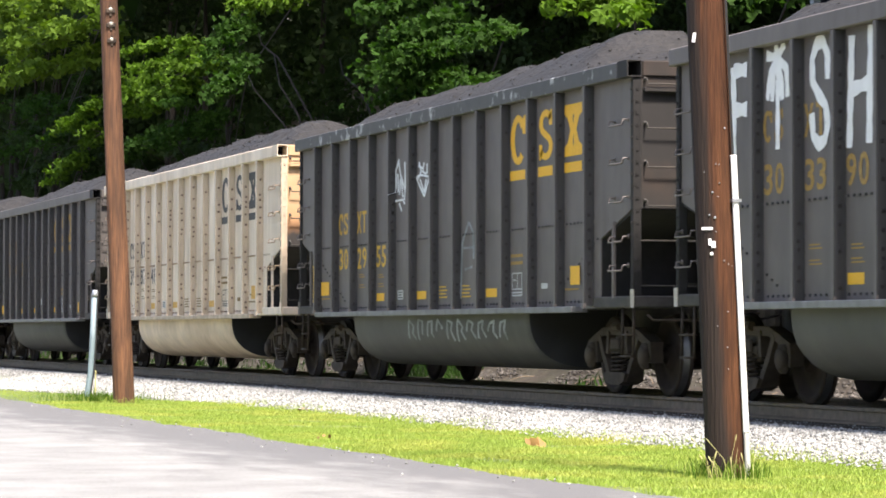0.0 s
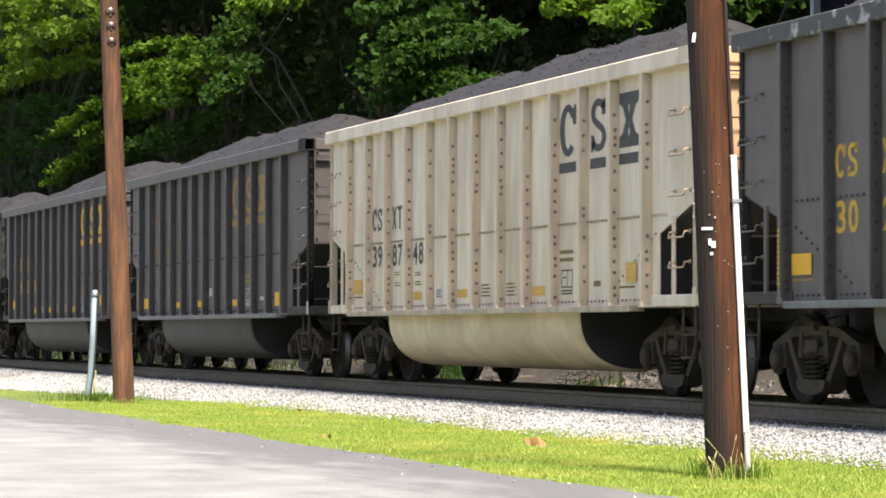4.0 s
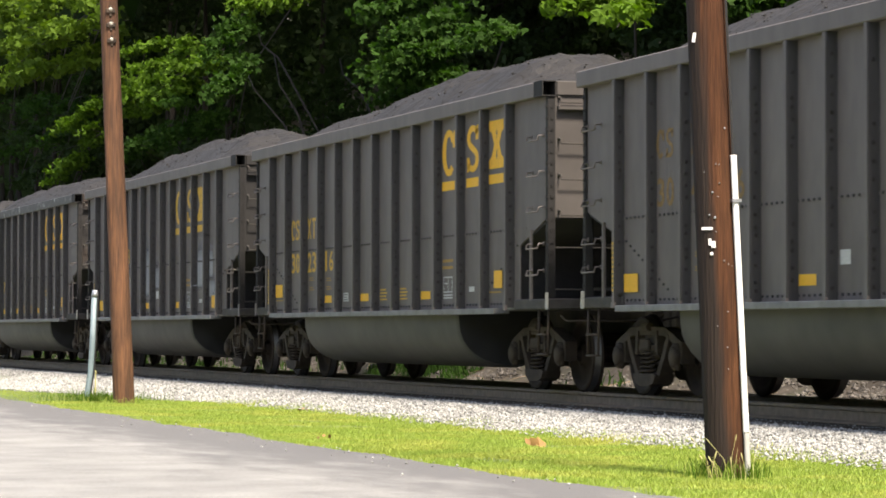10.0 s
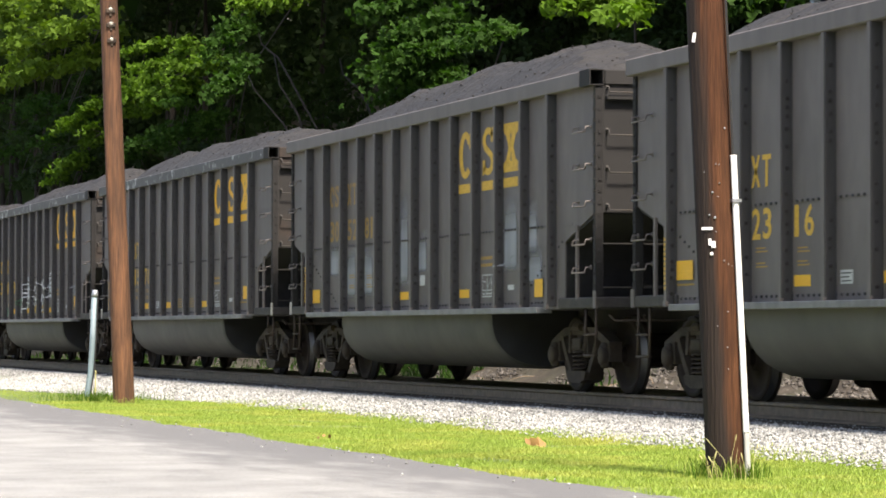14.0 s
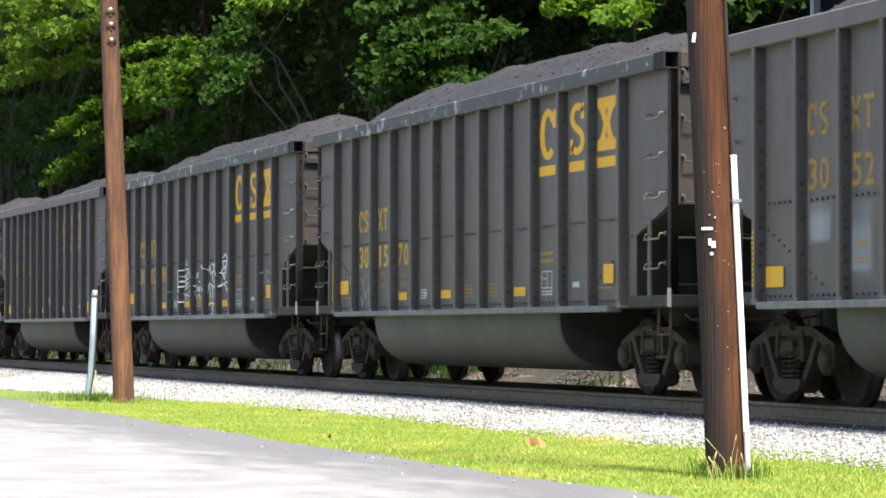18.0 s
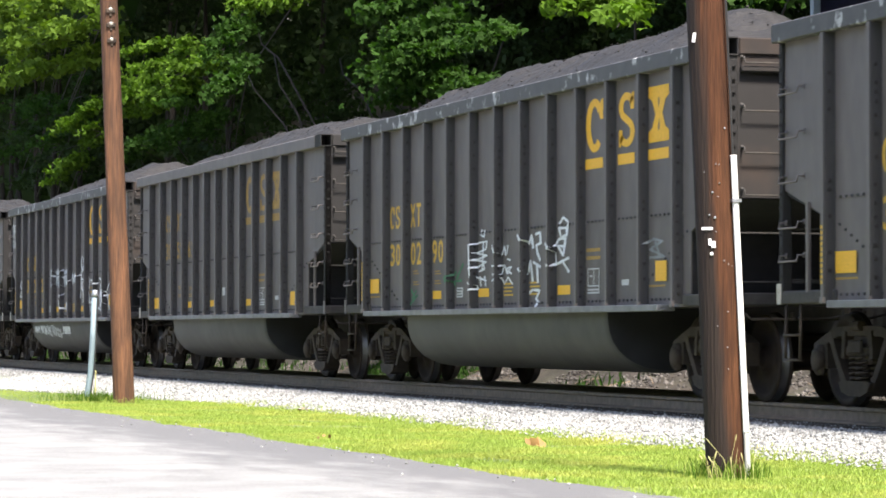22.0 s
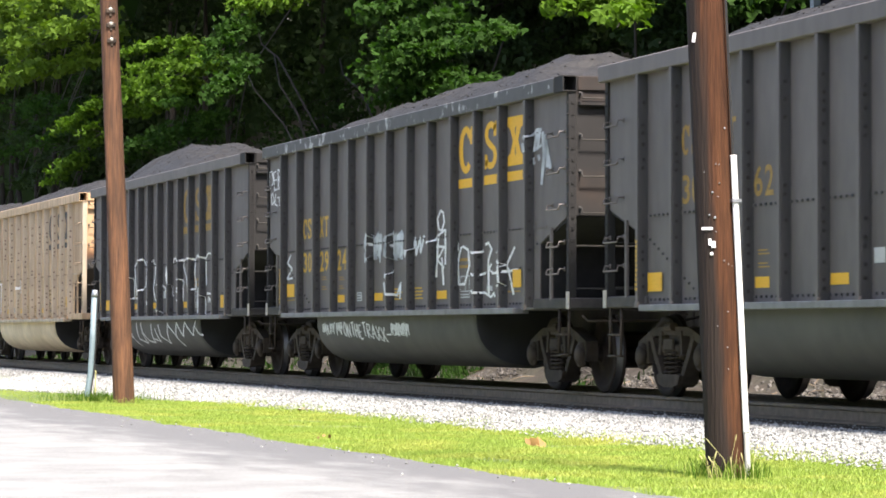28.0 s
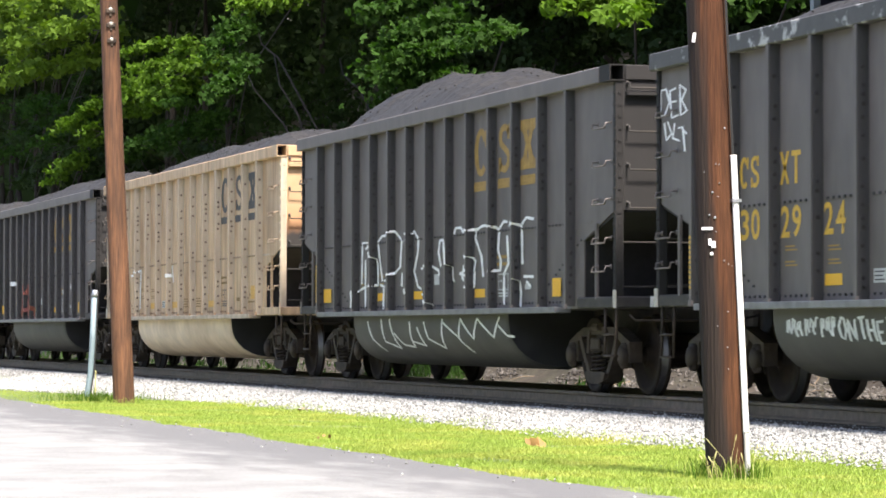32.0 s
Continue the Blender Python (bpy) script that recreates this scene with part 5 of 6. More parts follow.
    # the large outline tag
    tag_on(10, "sprayed_outline", [[(-3.95, 1.08), (-3.92, 1.2), (-3.95, 1.31), (-3.46, 1.39)], [(-3.71, 1.42), (-3.68, 2.02), (-3.01, 2), (-3.52, 1.93)], [(-3.51, 1.08), (-3.51, 1.77)], [(-3.06, 1.38), (-2.82, 1.4), (-2.83, 1.69), (-3.03, 1.9), (-2.99, 1.97)], [(-2.55, 1.05), (-2.51, 1.37), (-2.71, 1.4)], [(-2.59, 1.45), (-2.72, 1.73), (-2.83, 2.01), (-2.62, 2.09), (-2.13, 2.1), (-1.95, 2.14), (-1.67, 2.04), (-1.6, 1.96), (-1.67, 1.63), (-2.05, 1.52), (-2.51, 1.45)], [(-1.59, 1.36), (-1.57, 1.55)], [(-1.08, 1.25), (-1.15, 1.36)]], WHITE, 0.055, "large white sprayed outline letters")
    tag_on(10, "sprayed_outline", [[(-1.6, 1.98), (-1.26, 2.03), (-0.96, 2.11), (-0.76, 2), (-0.79, 1.81), (-0.96, 1.56), (-0.78, 1.35), (-0.61, 1.31)], [(-0.61, 1.24), (-0.28, 1.22), (-0.07, 1.07)], [(-0.64, 1.59), (-0.14, 1.62), (0.21, 1.55), (0.23, 1.48)], [(0.32, 1.6), (0.2, 1.79), (0.27, 1.95), (0.78, 1.94), (0.86, 1.44), (0.92, 1.4), (0.96, 1.4)], [(0.91, 2.01), (0.99, 2.09), (1.22, 2.09), (1.35, 2.02), (1.68, 2.04), (1.9, 2.05), (1.87, 1.93), (2.13, 1.69), (2.2, 1.43)], [(1.94, 2.04), (2.13, 2.08), (2.57, 2.09), (2.88, 2.01), (2.82, 1.76), (2.94, 1.63), (2.92, 1.5), (2.7, 1.5)], [(2.88, 2.03), (3.06, 2.11), (3.21, 2.1)]], WHITE, 0.055, "large white sprayed outline letters")
    tag_on(10, "sprayed_outline", [[(3.19, 1.93), (3.25, 1.58), (3.07, 1.46), (3.07, 1.07)], [(3.25, 2.05), (3.61, 2.08), (3.78, 2.02), (3.81, 1.56)], [(3.78, 2.05), (3.96, 2.13), (4.25, 2.1)], [(3.67, 1.38), (3.76, 1.22), (3.73, 1.04)], [(3.85, 1.41), (4.25, 1.4)], [(3.96, 1.35), (4.14, 1.28)], [(1.16, 1.49), (1.81, 1.53), (1.88, 1.64), (1.68, 1.71), (1.35, 1.59), (1.29, 1.43), (1.62, 1.3), (1.81, 1.31), (1.84, 1.51)], [(1.22, 1.47), (1.81, 1.46)]], WHITE, 0.055, "large white sprayed outline letters")
    tag_on(10, "sprayed_outline", [[(-3.4, 0.88), (-3.3, 0.63), (-2.97, 0.45)], [(-2.67, 0.91), (-2.67, 0.59), (-2.07, 0.5), (-2.25, 0.91)], [(-2.08, 0.71), (-1.78, 0.55), (-1.3, 0.52), (-1.22, 0.87)], [(-0.88, 0.79), (-0.72, 0.54), (-1.27, 0.6)], [(-0.53, 0.87), (-0.44, 0.64), (0.15, 0.51), (0.36, 0.9)], [(0.36, 0.86), (0.92, 0.68), (1.3, 0.46)], [(0.98, 0.64), (1.18, 0.9), (1.63, 0.64), (1.92, 0.9), (2.52, 0.66), (2.87, 0.92)], [(2.78, 0.82), (3.1, 0.68), (3.38, 0.67)]], SPRAY, 0.045, "white sprayed scallops on the tub", True)
    # the tan car and the last dark cars
    tag_on(11, "sprayed_tag", [[(-5.12, 1.85), (-4.65, 1.82), (-4.07, 1.94), (-4.17, 1.17)]], WHITE, 0.06, "white sprayed tag")
    tag_on(11, "sprayed_tag", [[(-1.76, 1.79), (-1.08, 1.78)], [(-1.08, 1.97), (-0.95, 1.65)]], WHITE, 0.07, "white sprayed tag")
    tag_on(12, "sprayed_tag", [[(-2.89, 1.1), (-2.56, 1.65), (-1.71, 1.77), (-0.86, 1.09)], [(-2.6, 1.2), (-1.2, 1.5)], [(-2.2, 1.1), (-1.6, 1.6)], [(-0.23, 1.68), (-0.53, 1.09)], [(-1.9, 1.1), (-1.1, 1.6)]], RED_SPRAY, 0.22, "faded red sprayed tag")
    tag_on(12, "sprayed_tag", [[(-3.1, 2.13), (-3.0, 1.86), (-3.97, 1.9)], [(3.02, 1.96), (3.46, 2.08), (3.62, 1.57)], [(3.98, 1.76), (4.49, 1.32)]], SPRAY, 0.09, "white sprayed tag")


build_tags()


# ---- poles beside the lot ----
def build_pole(base, lean_x, lean_y, r0, r1, height, label, wood):
    pole = tagged(new("utility_pole"), label, "utility pole", "poles beside the track")
    pole.location = base
    bm = bmesh.new()
    n, sides = 90, 72
    rings = []
    for k in range(n + 1):
        t = k / n
        z = -0.5 + (height + 0.5) * t
        r = r0 + (r1 - r0) * t
        rings.append([bm.verts.new(((r + 0.0025 * noise.noise((q * 0.35, z * 0.5, base[0]))) * math.cos(6.2832 * q / sides) + lean_x * z, (r + 0.0025 * noise.noise((q * 0.5, z * 0.5, 7 + base[0]))) * math.sin(6.2832 * q / sides) + lean_y * z, z)) for q in range(sides)])
    for a, b in zip(rings, rings[1:]):
        for q in range(sides):
            bm.faces.new((a[q], a[(q + 1) % sides], b[(q + 1) % sides], b[q]))
    bm.faces.new(rings[-1])
    me = mesh_of(bm, "shaft", True)
    me.materials.append(wood)
    shaft = new("shaft", me)
    shaft.parent = pole
    return pole, me


RIGHT = Vector((0.287, 0.958, 0))
near_base = Vector((-21.84, -4.64, GROUND))
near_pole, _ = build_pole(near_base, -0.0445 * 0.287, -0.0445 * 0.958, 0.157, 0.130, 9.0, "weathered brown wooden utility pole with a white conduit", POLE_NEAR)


def stain_near_pole():
    """Creosote has bled down one side of the pole, further round towards its foot."""
    t = POLE_NEAR.node_tree
    b = t.nodes["Principled BSDF"]
    old = b.inputs["Base Color"].links[0].from_socket
    place = t.nodes.new("ShaderNodeTexCoord")
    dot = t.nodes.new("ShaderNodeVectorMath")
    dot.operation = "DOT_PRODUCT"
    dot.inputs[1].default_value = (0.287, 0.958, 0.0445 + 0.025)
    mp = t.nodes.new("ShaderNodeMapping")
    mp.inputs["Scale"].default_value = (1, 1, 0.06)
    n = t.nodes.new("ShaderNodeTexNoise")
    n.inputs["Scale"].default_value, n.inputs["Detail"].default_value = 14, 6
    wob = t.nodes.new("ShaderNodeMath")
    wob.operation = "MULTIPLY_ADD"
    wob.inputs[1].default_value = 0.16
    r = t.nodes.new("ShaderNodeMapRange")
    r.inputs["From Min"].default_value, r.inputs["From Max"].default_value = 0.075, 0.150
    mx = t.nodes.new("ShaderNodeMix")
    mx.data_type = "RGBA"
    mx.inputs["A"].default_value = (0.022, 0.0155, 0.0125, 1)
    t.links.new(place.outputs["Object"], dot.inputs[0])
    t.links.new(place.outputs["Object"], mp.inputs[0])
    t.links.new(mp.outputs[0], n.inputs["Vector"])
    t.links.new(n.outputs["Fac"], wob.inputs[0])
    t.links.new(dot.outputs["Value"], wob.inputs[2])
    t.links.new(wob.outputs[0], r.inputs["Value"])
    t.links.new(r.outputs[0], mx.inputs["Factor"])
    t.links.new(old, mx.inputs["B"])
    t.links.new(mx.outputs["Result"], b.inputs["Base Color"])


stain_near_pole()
far_base = Vector((-47.08, -4.38, GROUND))
far_pole, _ = build_pole(far_base, -0.042 * 0.287, -0.042 * 0.958, 0.165, 0.120, 9.0, "weathered red-brown wooden utility pole with small hardware", POLE)


def on_near(across, z, out=0.0):
    """A place on the near pole's front, by metres to the right of its axis and up."""
    r = 0.157 - 0.027 * (z + 0.5) / 9.5 + out
    front = Vector((0.958, -0.287, 0))
    depth = math.sqrt(max(0.0, r * r - across * across))
    lean = Vector((-0.0445 * 0.287, -0.0445 * 0.958, 0)) * z
    return lean + RIGHT * across + front * depth + Vector((0, 0, z))


def build_pole_fittings():
    bm = bmesh.new()
    side = lambda z: on_near(0.135, z, 0.025) + RIGHT * 0.012
    tube(bm, [side(z) for z in (0.35, 0.36, 1.0, 1.6, 2.41, 2.42)], 0.024, 12)
    part("conduit", bm, PVC, near_pole, "white plastic cable conduit", smooth=True)
    bm = bmesh.new()
    tube(bm, [side(z) for z in (-0.05, -0.04, 0.2, 0.355, 0.36)], 0.022, 12)
    part("conduit_base", bm, PVC_GREY, near_pole, "dull grey foot of the conduit", smooth=True)
    bm = bmesh.new()
    tube(bm, [side(z) - RIGHT * 0.004 for z in (2.40, 2.6, 3.2, 4.5, 6.0)], 0.010, 6)
    part("cable", bm, WIRE, near_pole, "black cable stapled up the pole")
    bm = bmesh.new()
    p = side(2.08)
    box(bm, p.x - 0.035, p.x + 0.035, p.y - 0.035, p.y + 0.035, p.z - 0.012, p.z + 0.012)
    part("conduit_strap", bm, GALV, near_pole)
    # nails, staples and scraps of paper
    rng = random.Random(3)
    spots = [(-0.025, 1.79, 0.012), (0.03, 1.86, 0.008), (-0.055, 1.62, 0.010), (-0.015, 1.60, 0.014), (0.04, 1.28, 0.008), (0.05, 0.9, 0.007), (-0.052, 1.33, 0.018), (-0.04, 1.38, 0.012), (0.01, 2.0, 0.007), (0.09, 2.27, 0.012)]
    for a, z, r in spots:
        bm = bmesh.new()
        r *= 0.75
        lathe(bm, [(r, 0.0), (r, 0.008), (r * 0.5, 0.012)], 8)
        q = on_near(a, z + 0.35)
        part("nail_head", bm, GALV if r < 0.011 else WHITE, near_pole, m=Matrix.Translation(q) @ pose(0, 0, 0, 0, 0, 253))
    for a, z, w, h in ((-0.075, 1.52, 0.085, 0.02), (-0.06, 1.42, 0.02, 0.05), (-0.035, 1.40, 0.03, 0.05)):
        bm = bmesh.new()
        box(bm, -w / 2, w / 2, -0.006, 0.0, -h / 2, h / 2)
        part("paper_scrap", bm, WHITE, near_pole, "torn white paper scrap", Matrix.Translation(on_near(a, z + 0.35, 0.004)) @ pose(0, 0, 0, 0, 0, 73 + a * 300))
    bm = bmesh.new()
    box(bm, -0.013, 0.013, -0.006, 0.0, -0.036, 0.036)
    part("paper_scrap", bm, WHITE, near_pole, "torn white paper scrap", Matrix.Translation(on_near(-0.105, 3.30, 0.004)) @ pose(0, 0, 0, 0, 8, 40))
    for k in range(10):
        bm = bmesh.new()
        box(bm, -0.003, 0.003, -0.004, 0, -0.004, 0.004)
        part("staple", bm, GALV, near_pole, m=Matrix.Translation(on_near(rng.uniform(-0.08, 0.1), rng.uniform(0.7, 2.6), 0.002)) @ pose(0, 0, 0, 0, 0, 73))
    # the far pole's hardware
    for z in (5.56, 5.80, 6.02):
        bm = bmesh.new()
        lathe(bm, [(0.012, -0.04), (0.03, -0.03), (0.022, 0.0), (0.016, 0.01), (0.026, 0.02), (0.024, 0.045), (0.012, 0.05)], 10)
        part("insulator", bm, PORCELAIN, far_pole, "small pale insulator", Matrix.Translation(Vector((-0.042 * 0.287 * z + 0.14, -0.042 * 0.958 * z - 0.0, z))) @ pose(0, 0, 0, 20, 0, 70))
        bm = bmesh.new()
        box(bm, -0.02, 0.04, -0.07, 0.07, -0.035, 0.035, bevel=0.01)
        box(bm, -0.02, 0.03, -0.02, 0.02, -0.09, 0.08, bevel=0.01)
        part("bracket", bm, TRUCK, far_pole, "", Matrix.Translation(Vector((-0.042 * 0.287 * z + 0.125, -0.042 * 0.958 * z, z - 0.03))))
    bm = bmesh.new()
    tube(bm, [(far + Vector((-0.1, -0.17, 0))) for far in (Vector((0, 0, 2.2)), Vector((0, 0.0, 3.6)), Vector((-0.05, -0.12, 6.5)))], 0.008, 5)
    part("cable", bm, WIRE, far_pole, "thin cable on the pole")


build_pole_fittings()


def build_marker():
    """The thin upright marker beside the far pole."""
    post = tagged(new("marker_post"), "thin blue and white marker post leaning beside the pole", "marker post")
    post.location = (-52.1, -3.99, GROUND)
    spots = [RIGHT * a + Vector((0, 0, z)) for a, z in ((-0.09, -0.2), (-0.06, 0.02), (0.0, 0.42), (0.03, 0.9), (0.062, 1.70))]
    bm = bmesh.new()
    tube(bm, spots, [0.042, 0.046, 0.05, 0.05, 0.05], 10)
    part("post", bm, MARKER, post, smooth=True)
    bm = bmesh.new()
    tube(bm, [RIGHT * 0.061 + Vector((0, 0, 1.68)), RIGHT * 0.066 + Vector((0, 0, 1.72)), RIGHT * 0.07 + Vector((0, 0, 1.80))], [0.056, 0.056, 0.045], 10)
    part("cap", bm, GALV, post, "pale cap", smooth=True)
    bm = bmesh.new()
    tube(bm, [p + RIGHT * 0.052 + Vector((0.03, 0, 0)) for p in spots[1:]], 0.012, 5)
    part("edge_strip", bm, WIRE, post, "dark edge strip")
    bm = bmesh.new()
    tube(bm, [Vector((0.06, 0.07, -0.1)), Vector((0.07, 0.075, 0.45))], 0.012, 5)
    part("stake", bm, DRY_GRASS, post, "thin bleached stake")


build_marker()


def build_weeds():
    rng = np.random.default_rng(9)
    spots = ((near_base, 420, 0.14, 0.16, LEAF_LIGHT), (near_base, 160, 0.15, 0.22, GRASS), (far_base, 260, 0.10, 0.3, GRASS), (far_base + Vector((-1.6, -0.05, 0)), 700, 0.13, 0.75, LEAF_LIGHT), (Vector((-52.1, -3.99, GROUND)), 260, 0.15, 0.5, LEAF_LIGHT))
    for base, n, h, spread, mat in spots:
        a = rng.uniform(0, 6.28, n)
        r = 0.15 + np.abs(rng.normal(0, spread, n))
        roots = np.stack([base.x + r * np.cos(a), base.y + 0.7 * r * np.sin(a), np.full(n, GROUND)], 1)
        me = blades("weeds", roots, h, 0.0036, rng)
        me.materials.append(mat)
        tagged(new("weeds", me), "taller weeds at the foot of a pole", "weeds", kind="stuff")
    # bent stems, most of them with a seed head
    bm = bmesh.new()
    for i in range(15):
        foot = near_base + Vector((0.93, -0.37, 0)) * rng.uniform(0.19, 0.34) + RIGHT * rng.uniform(-0.17, 0.2)
        long, bend = rng.uniform(0.10, 0.30), rng.uniform(-0.55, 0.15)
        tip = foot + RIGHT * long * bend + Vector((0, 0, long))
        mid = foot.lerp(tip, 0.55) - RIGHT * long * bend * 0.3
        tube(bm, [foot, mid, tip], [0.0022, 0.0017, 0.0013], 4)
        if i % 3:
            d = (tip - mid).normalized()
            tube(bm, [tip - d * 0.01, tip + d * 0.012, tip + d * 0.03, tip + d * 0.045], [0.002, 0.0055, 0.005, 0.001], 5)
    me = mesh_of(bm, "seed_stems")
    me.materials.append(DRY_GRASS)
    tagged(new("seed_stems", me), "dry seed stems at the foot of the pole", "weeds", kind="stuff")
    # a dead leaf and litter on the verge
    for x, y, s in ((-28.2, -4.06, 0.17), (-41.0, -3.1, 0.07), (-30.2, -5.6, 0.06)):
        c = np.array([(x, y, GROUND + 0.06), (x + 0.03, y - 0.06, GROUND + 0.05), (x - 0.04, y + 0.07, GROUND + 0.05)])
        me = leaves("dead_leaf", c, s * 0.8, rng, 0.0)
        me.materials.append(DRY_LEAF)
        tagged(new("dead_leaf", me), "curled brown dead leaf lying in the grass", "leaf")


build_weeds()


# ---- woods behind the track ----
def spot(across, up, y):
    """A place in the woods: degrees to the right of the view's middle and above it, at y behind the track."""
    way = Vector(AHEAD) + RIGHT * math.tan(radians(across)) + Vector((0, 0, math.tan(radians(up))))
    return Vector(EYE) + way * ((y - EYE[1]) / way.y)


def stand(across, y):
    p = spot(across, 0, y)
    return Vector((p.x, y, ground_height(p.x, y)))


def tree(base, trunk_r, height, boughs, leaf_mat, leaf_size, label, seed, bark=None, leaf_count=62, spread=0.62):
    """A tree: tapered trunk, a limb out to every bough, and flat sprays of leaves along the bough.
    A bough is (across, up) where it begins and ends, its distance y, its depth in degrees and its number of sprays."""
    rng = np.random.default_rng(seed)
    bark = bark or BARK_DARK
    base = Vector(base)
    ob = tagged(new("tree"), label, "tree", "trees behind the track")
    ob.location = base
    bm = bmesh.new()
    pts = [Vector((0.15 * math.sin(t * 5 + seed), 0.1 * math.cos(t * 4 + seed), -0.4 + t * (height + 0.4))) for t in [k / 8 for k in range(9)]]
    tube(bm, pts, [trunk_r * (1.15 - 0.8 * k / 8) for k in range(9)], 10)
    part("trunk", bm, bark, ob, smooth=True)
    sprays = []
    for a0, u0, a1, u1, y, deep, count in boughs:
        p0, p1 = spot(a0, u0, y + 0.8) - base, spot(a1, u1, y - 0.3) - base
        size = (p1 + base - Vector(EYE)).length * math.tan(radians(1)) * deep
        bm = bmesh.new()
        k = min(8, max(1, int((p0.z + 0.4) / (height + 0.4) * 8)))
        tube(bm, [pts[k - 1], pts[k - 1].lerp(p0, 0.6) + Vector((0, 0, 0.3)), p0, p0.lerp(p1, 0.5) + Vector((0, 0, 0.15)), p1], [trunk_r * 0.25, trunk_r * 0.16, 0.02, 0.014, 0.006], 6)
        for n in range(count):
            t = (n + rng.random()) / count
            c = np.array(p0.lerp(p1, t)) + rng.normal(0, 0.42, 3) * (size, size, size) + np.array((0, 0, 0.12))
            tube(bm, [p0.lerp(p1, max(0, t - 0.1)), Vector(c)], [0.010, 0.003], 3)
            s = rng.uniform(0.6, 1.35)
            way = np.array(p1 - p0)
            way = way / np.linalg.norm(way)
            along = rng.normal(0, 0.36 * s * spread, (leaf_count, 1)) * way
            sprays.append(c + along + rng.normal(0, 1, (leaf_count, 3)) * np.array((0.24, 0.27, 0.11)) * s * spread)
        part("limb", bm, bark, ob)
    placed("crown", leaves("crown", np.concatenate(sprays), leaf_size, rng, 0.35, True), leaf_mat, ob)
    return ob


def build_woods():
    sunlit = "broad-leaved tree with sunlit yellow-green leaves over the track"
    tree(stand(-7.4, 14.0), 0.13, 13, [(-6.2, 4.5, -8.1, 3.1, 5.0, .30, 17), (-6.3, 4.0, -8.2, 4.0, 5.2, .28, 15), (-6.6, 4.7, -8.1, 4.4, 5.0, .25, 12), (-6.4, 3.6, -7.6, 3.0, 5.6, .26, 12), (-7.0, 4.6, -8.3, 4.6, 5.4, .3, 12), (-6.9, 3.9, -8.3, 3.5, 5.5, .3, 12)], LEAF_OLIVE, 0.23, sunlit, 1, leaf_count=64, spread=1.0)
    tree(stand(-5.0, 14), 0.12, 12, [(-4.5, 3.58, -5.79, 3.01, 5.0, 0.24, 20), (-4.13, 3.48, -5.82, 2.65, 5.0, 0.24, 24), (-4.55, 3.01, -5.82, 2.37, 5.0, 0.16, 16), (-5.01, 3.76, -5.89, 3.47, 5.0, 0.07, 7), (-6.23, 2.6, -6.96, 2.14, 5.1, 0.12, 9), (-2.73, 4.5, -3.67, 4.36, 4.8, 0.13, 9), (-6.25, 2.13, -7.08, 1.23, 5.1, 0.22, 15)], LEAF_LIGHT, 0.15, sunlit, 2)
    tree(stand(-3.9, 14), 0.11, 12, [(-3.56, 3.34, -4.2, 2.7, 4.9, 0.14, 11), (-3.61, 4.46, -4.06, 3.53, 5.4, 0.25, 16), (-5.01, 2.1, -5.86, 1.67, 5.8, 0.24, 12), (-3.98, 2.39, -5.01, 1.98, 6.0, 0.2, 12), (-6.57, 2.18, -7.39, 1.85, 5.6, 0.14, 8), (-4.6, 2.75, -5.01, 2.55, 5.2, 0.1, 6)], LEAF, 0.14, "broad-leaved tree with mid-green leaves", 3)
    tree(stand(0.2, 13.0), 0.12, 12, [(-0.14, 4.51, -1.34, 4.15, 4.3, 0.13, 11), (0.06, 4.15, -0.92, 3.69, 4.2, 0.18, 16), (0.11, 3.63, -0.82, 3.32, 4.2, 0.18, 16), (0.11, 3.12, -0.92, 2.93, 4.2, 0.14, 14), (-0.25, 2.79, -1.03, 2.7, 4.3, 0.09, 9), (-0.87, 3.16, -1.49, 3.17, 4.4, 0.04, 3), (1.15, 3.95, 0.46, 3.72, 4.3, 0.11, 8)], LEAF, 0.14, "maple with mid-green lobed leaves over the track", 4)
    tree(stand(3.6, 12), 0.09, 11, [(3.5, 4.55, 2.34, 4.4, 2.6, 0.12, 13), (3.52, 4.28, 3.19, 4.07, 2.6, 0.09, 6)], LEAF_LIGHT, 0.15, "tree with bright boughs hanging over the track", 5, leaf_count=45, spread=0.5)
    tree(stand(5.0, 12), 0.10, 11, [(6.4, 4.8, 5.2, 4.3, 3.6, 0.15, 12), (4.5, 4.85, 4.0, 4.6, 4.2, 0.12, 6), (0.89, 3.01, 0.17, 2.86, 4.6, 0.1, 5)], LEAF, 0.14, "broad-leaved tree with mid-green leaves", 6)
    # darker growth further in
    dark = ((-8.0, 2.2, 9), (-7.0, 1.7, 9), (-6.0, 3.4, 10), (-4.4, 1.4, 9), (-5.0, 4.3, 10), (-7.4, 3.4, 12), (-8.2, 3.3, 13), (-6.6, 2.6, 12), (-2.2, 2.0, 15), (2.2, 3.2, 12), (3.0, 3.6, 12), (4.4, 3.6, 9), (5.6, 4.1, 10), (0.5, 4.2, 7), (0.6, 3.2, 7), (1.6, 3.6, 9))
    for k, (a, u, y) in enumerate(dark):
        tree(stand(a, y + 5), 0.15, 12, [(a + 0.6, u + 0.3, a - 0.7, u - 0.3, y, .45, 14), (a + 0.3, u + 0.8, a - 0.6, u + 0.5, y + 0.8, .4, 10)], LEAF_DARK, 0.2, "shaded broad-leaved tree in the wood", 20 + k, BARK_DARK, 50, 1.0)
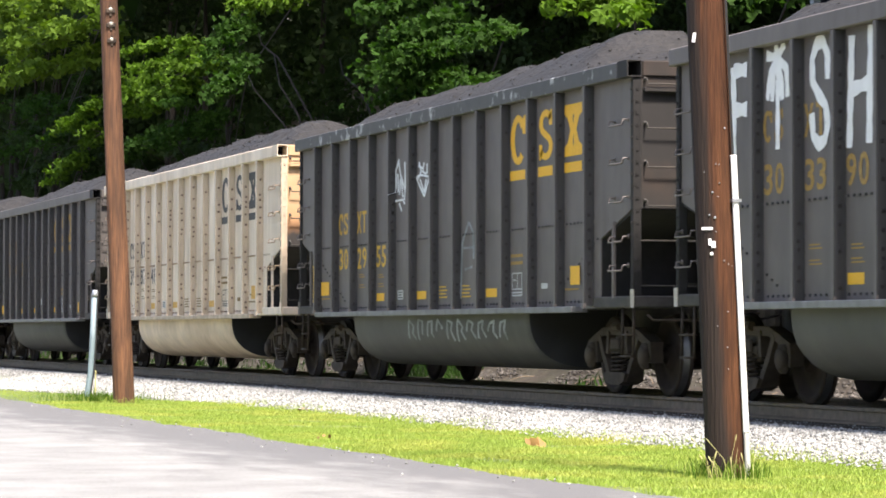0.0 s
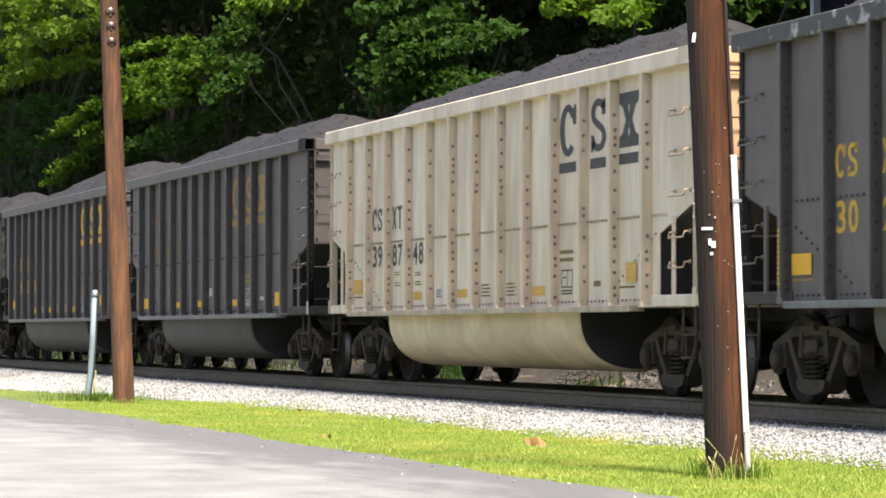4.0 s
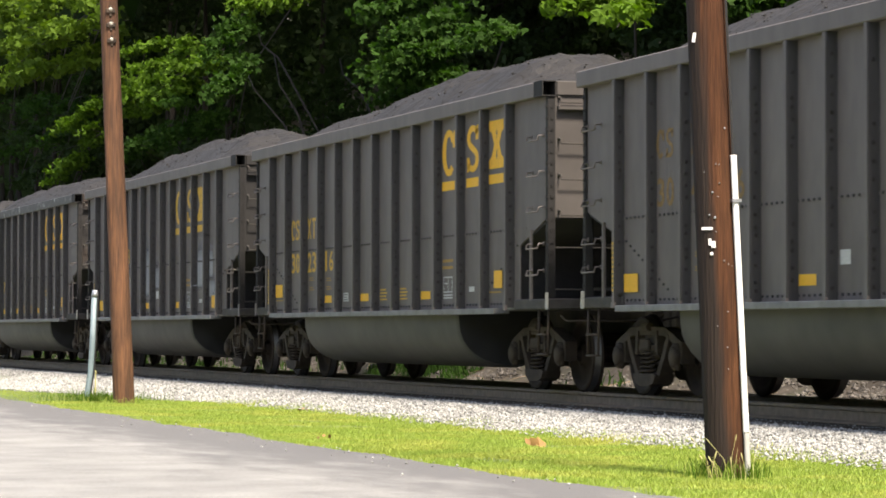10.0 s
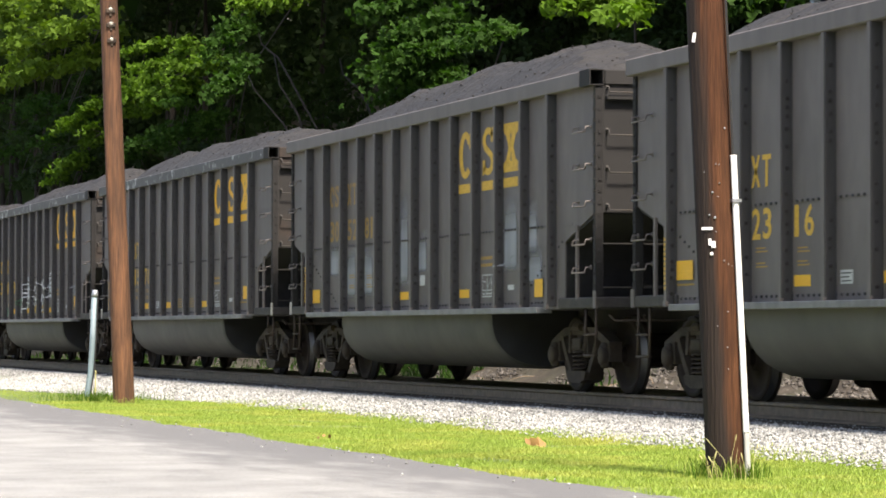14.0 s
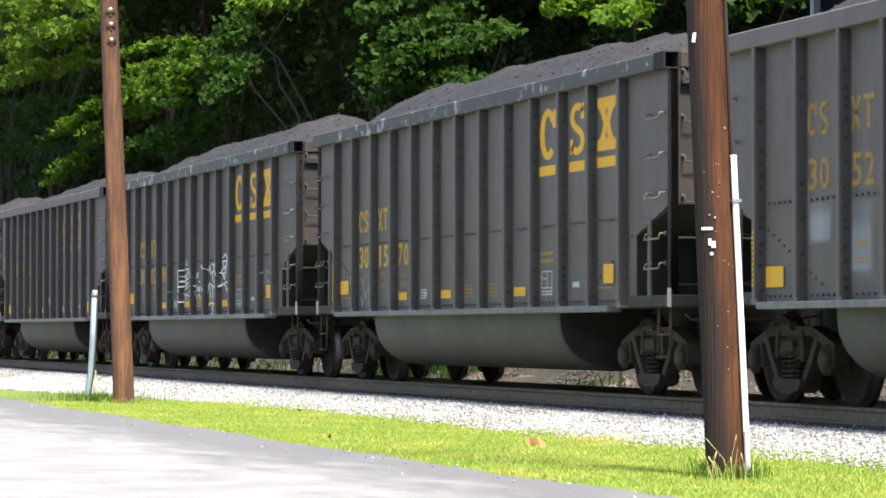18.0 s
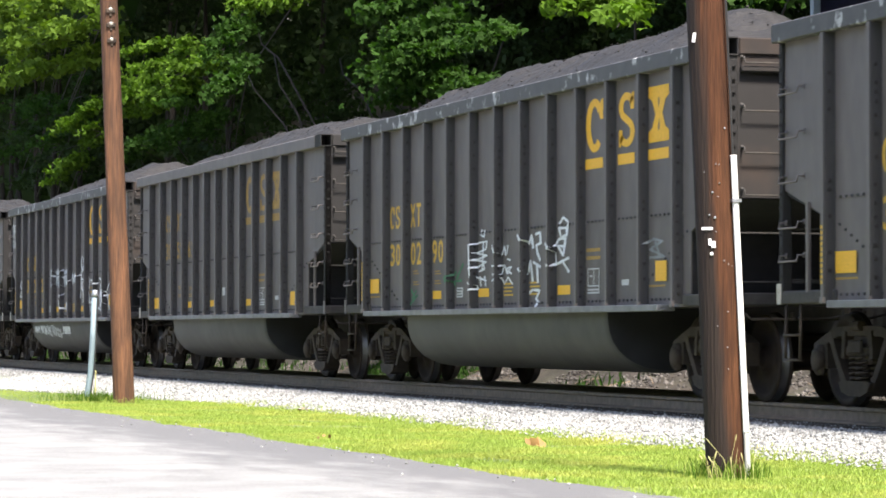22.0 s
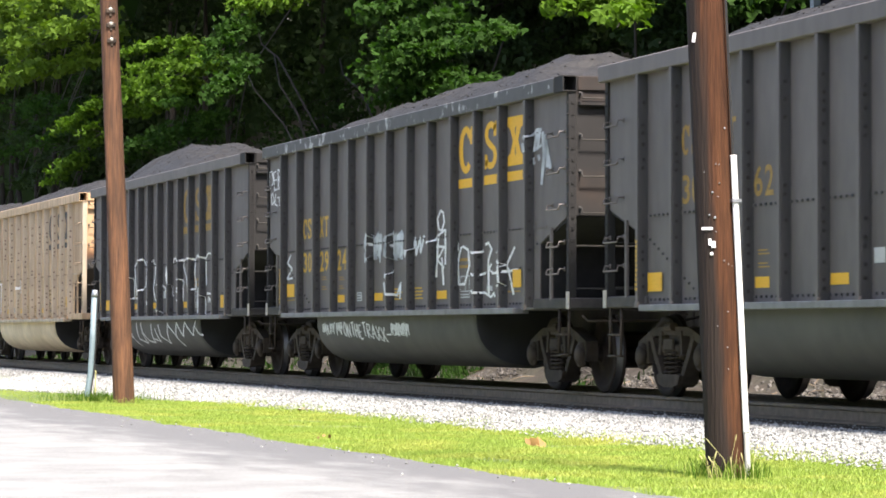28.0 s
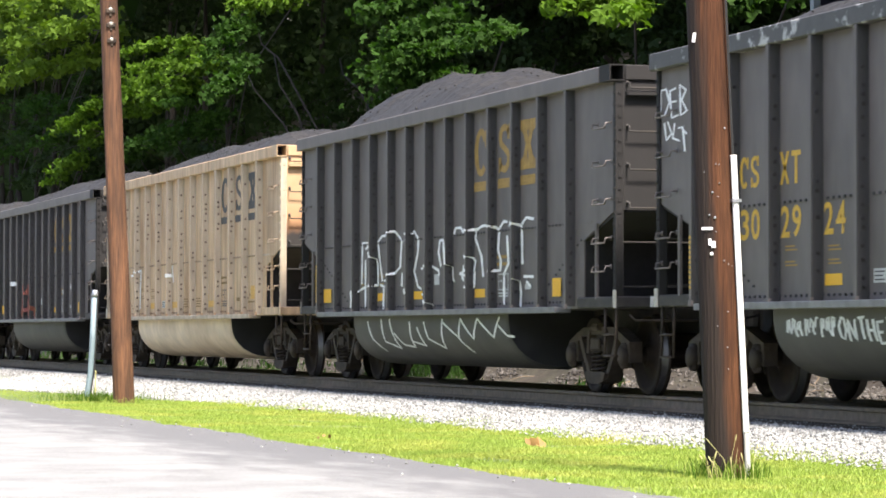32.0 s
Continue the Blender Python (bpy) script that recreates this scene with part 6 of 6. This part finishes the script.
    for k, (a, u, y) in enumerate(((-7.1, 2.6, 8.5), (-7.9, 1.9, 8.5))):
        tree(stand(a, y + 5), 0.15, 12, [(a + 0.5, u + 0.2, a - 0.6, u - 0.3, y, .35, 14)], LEAF, 0.16, "broad-leaved tree in half shade", 60 + k, BARK_DARK, 60, 1.0)
    # bare leaning stems
    for k, (a0, u0, a1, u1, y, r, mat) in enumerate(((-3.0, 2.28, -3.72, 3.5, 7.6, 0.024, BARK_DIM), (-2.73, 2.45, -3.1, 3.55, 9, 0.036, BARK_DIM), (-3.1, 3.5, -3.4, 4.0, 9, 0.028, BARK_DIM), (-1.6, 2.9, -1.9, 3.5, 9, 0.03, BARK_DARK), (-7.75, 0.8, -7.8, 3.0, 10, 0.12, BARK_DARK))):
        p0, p1 = spot(a0, u0, y), spot(a1, u1, y)
        foot = p0 + (p0 - p1).normalized() * max(1.0, (p0.z - ground_height(p0.x, y)) / max(0.3, (p1 - p0).normalized().z))
        ob = tagged(new("sapling"), "bare grey leaning sapling stem in the wood", "tree", "saplings behind the track")
        ob.location = foot
        bm = bmesh.new()
        side = Vector((0.12, 0.1, 0.0))
        tube(bm, [Vector((0, 0, -0.3)), (p0 - foot) + side, (p0.lerp(p1, 0.5) - foot) - side, p1 - foot], [r * 1.2, r, r * 0.8, r * 0.5], 8)
        part("stem", bm, mat, ob, smooth=True)
    # the wood's depth: leaf mass on the slope, and a roof of crowns added over it for shade
    rng = np.random.default_rng(31)
    n = 180000
    x, y = rng.uniform(-560, -20, n), 15 + 60 * rng.random(n) ** 1.4
    z = 0.5 * (y - 5) + rng.uniform(0.2, 11, n)
    keep = np.array([noise.noise((a * 0.12, b * 0.12, c * 0.2)) for a, b, c in zip(x, y, z)]) > -0.12
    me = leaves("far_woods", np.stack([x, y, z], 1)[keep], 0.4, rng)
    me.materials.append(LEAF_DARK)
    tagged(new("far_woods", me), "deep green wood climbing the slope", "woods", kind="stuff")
    # the far end of the wood, where the line bends away
    n = 26000
    x, y = rng.uniform(-520, -170, n), rng.uniform(14, 60, n)
    z = rng.uniform(2, 46, n)
    me = leaves("distant_woods", np.stack([x, y, z], 1), 2.4, rng)
    me.materials.append(LEAF_DARK)
    tagged(new("distant_woods", me), "distant dark green wood where the line bends away", "woods", kind="stuff")
    # added leaf roof that keeps sun and sky off the trees below
    n = 44000
    x, y = rng.uniform(-300, 60, n), rng.uniform(7.5, 50, n)
    z = 0.5 * (y - 5) + rng.uniform(11.5, 17, n)
    # an added outer skirt of crowns, high over the bank and above the view, that blocks sky
    xs, ys = rng.uniform(-330, 30, 26000), rng.uniform(7.0, 11.5, 26000)
    zs = np.maximum(1.9 + np.hypot(xs, 22) * 0.108 + rng.uniform(0.2, 7, 26000), 6.8)
    x, y, z = np.concatenate([x, xs]), np.concatenate([y, ys]), np.concatenate([z, zs])
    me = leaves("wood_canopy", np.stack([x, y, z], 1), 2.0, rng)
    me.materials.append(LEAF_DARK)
    tagged(new("wood_canopy", me), "closed green canopy added over the wood to shade it", "woods", kind="stuff")


build_woods()


def build_board():
    """The post with a dark board on the bank behind the track."""
    ob = tagged(new("line_side_sign"), "pale blue-grey steel post carrying a dark board", "sign")
    base = stand(6.80, 9.0)
    ob.location = base
    top = spot(6.80, 5.3, 9.0).z - base.z
    bm = bmesh.new()
    box(bm, -0.07, 0.07, -0.075, 0.075, -0.3, top, bevel=0.012)
    part("post", bm, GREY_BLUE, ob)
    low = spot(7.3, 4.36, 9.0).z - base.z
    bm = bmesh.new()
    box(bm, -0.12, -0.08, 0.05, 1.1, low, top - 0.05, bevel=0.008)
    part("board", bm, DARK_BOARD, ob, "dark purplish board")


build_board()


def build_ridge():
    """An unseen wooded ridge, added behind the lot to block the low sky and close the place."""
    line = [(-420, 40), (-380, -70), (-200, -75), (0, -68), (150, -75), (260, -30), (300, 60), (200, 130)]
    co, quads = [], []
    steps = 120
    for k in range(steps + 1):
        t = k / steps * (len(line) - 1)
        a = min(int(t), len(line) - 2)
        x = line[a][0] + (line[a + 1][0] - line[a][0]) * (t - a)
        y = line[a][1] + (line[a + 1][1] - line[a][1]) * (t - a)
        out = Vector((x + 60, y - 30, 0)).normalized()
        for q in range(9):
            d = q * 4.5
            z = -1 + 30 * (1 - math.exp(-q * 0.45)) + 3.5 * noise.noise((x * 0.07, y * 0.07, q * 0.8))
            co.append((x + out.x * d + 2 * noise.noise((x * 0.1, q, 3)), y + out.y * d, z if q < 8 else -2))
        if k:
            quads += [((k - 1) * 9 + q, k * 9 + q, k * 9 + q + 1, (k - 1) * 9 + q + 1) for q in range(8)]
    me = bpy.data.meshes.new("backdrop")
    me.from_pydata(co, [], quads)
    me.materials.append(RIDGE)
    tagged(new("backdrop", me), "deep green wooded ridge, added unseen to block low sky", "hill", kind="structure")


build_ridge()


# ---- what moves ----
PACE = ((0, -16.49), (4, 1.77), (8, 20.06), (12, 38.23), (16, 56.32), (20, 74.49), (24, 92.59), (28, 110.66), (32, 128.74))


def gone(t):
    """How far the train has come at t seconds."""
    for (ta, a), (tb, b) in zip(PACE, PACE[1:]):
        if t <= tb:
            return a + (b - a) * (t - ta) / (tb - ta)
    return PACE[-1][1]


def motions():
    turns = [i * 4 / 30 for i in range(240)] + [32.0]
    for car, load, sets, place in train:
        rows = [(t, pose(s + place, 0, 0)) for t, s in PACE]
        walk(car, rows)
        walk(load, rows)
        for axle, x in sets:
            walk(axle, [(t, pose(x, 0, WHEEL_R, 0, math.degrees(gone(t) / WHEEL_R) % 360, 0)) for t in turns])


motions()
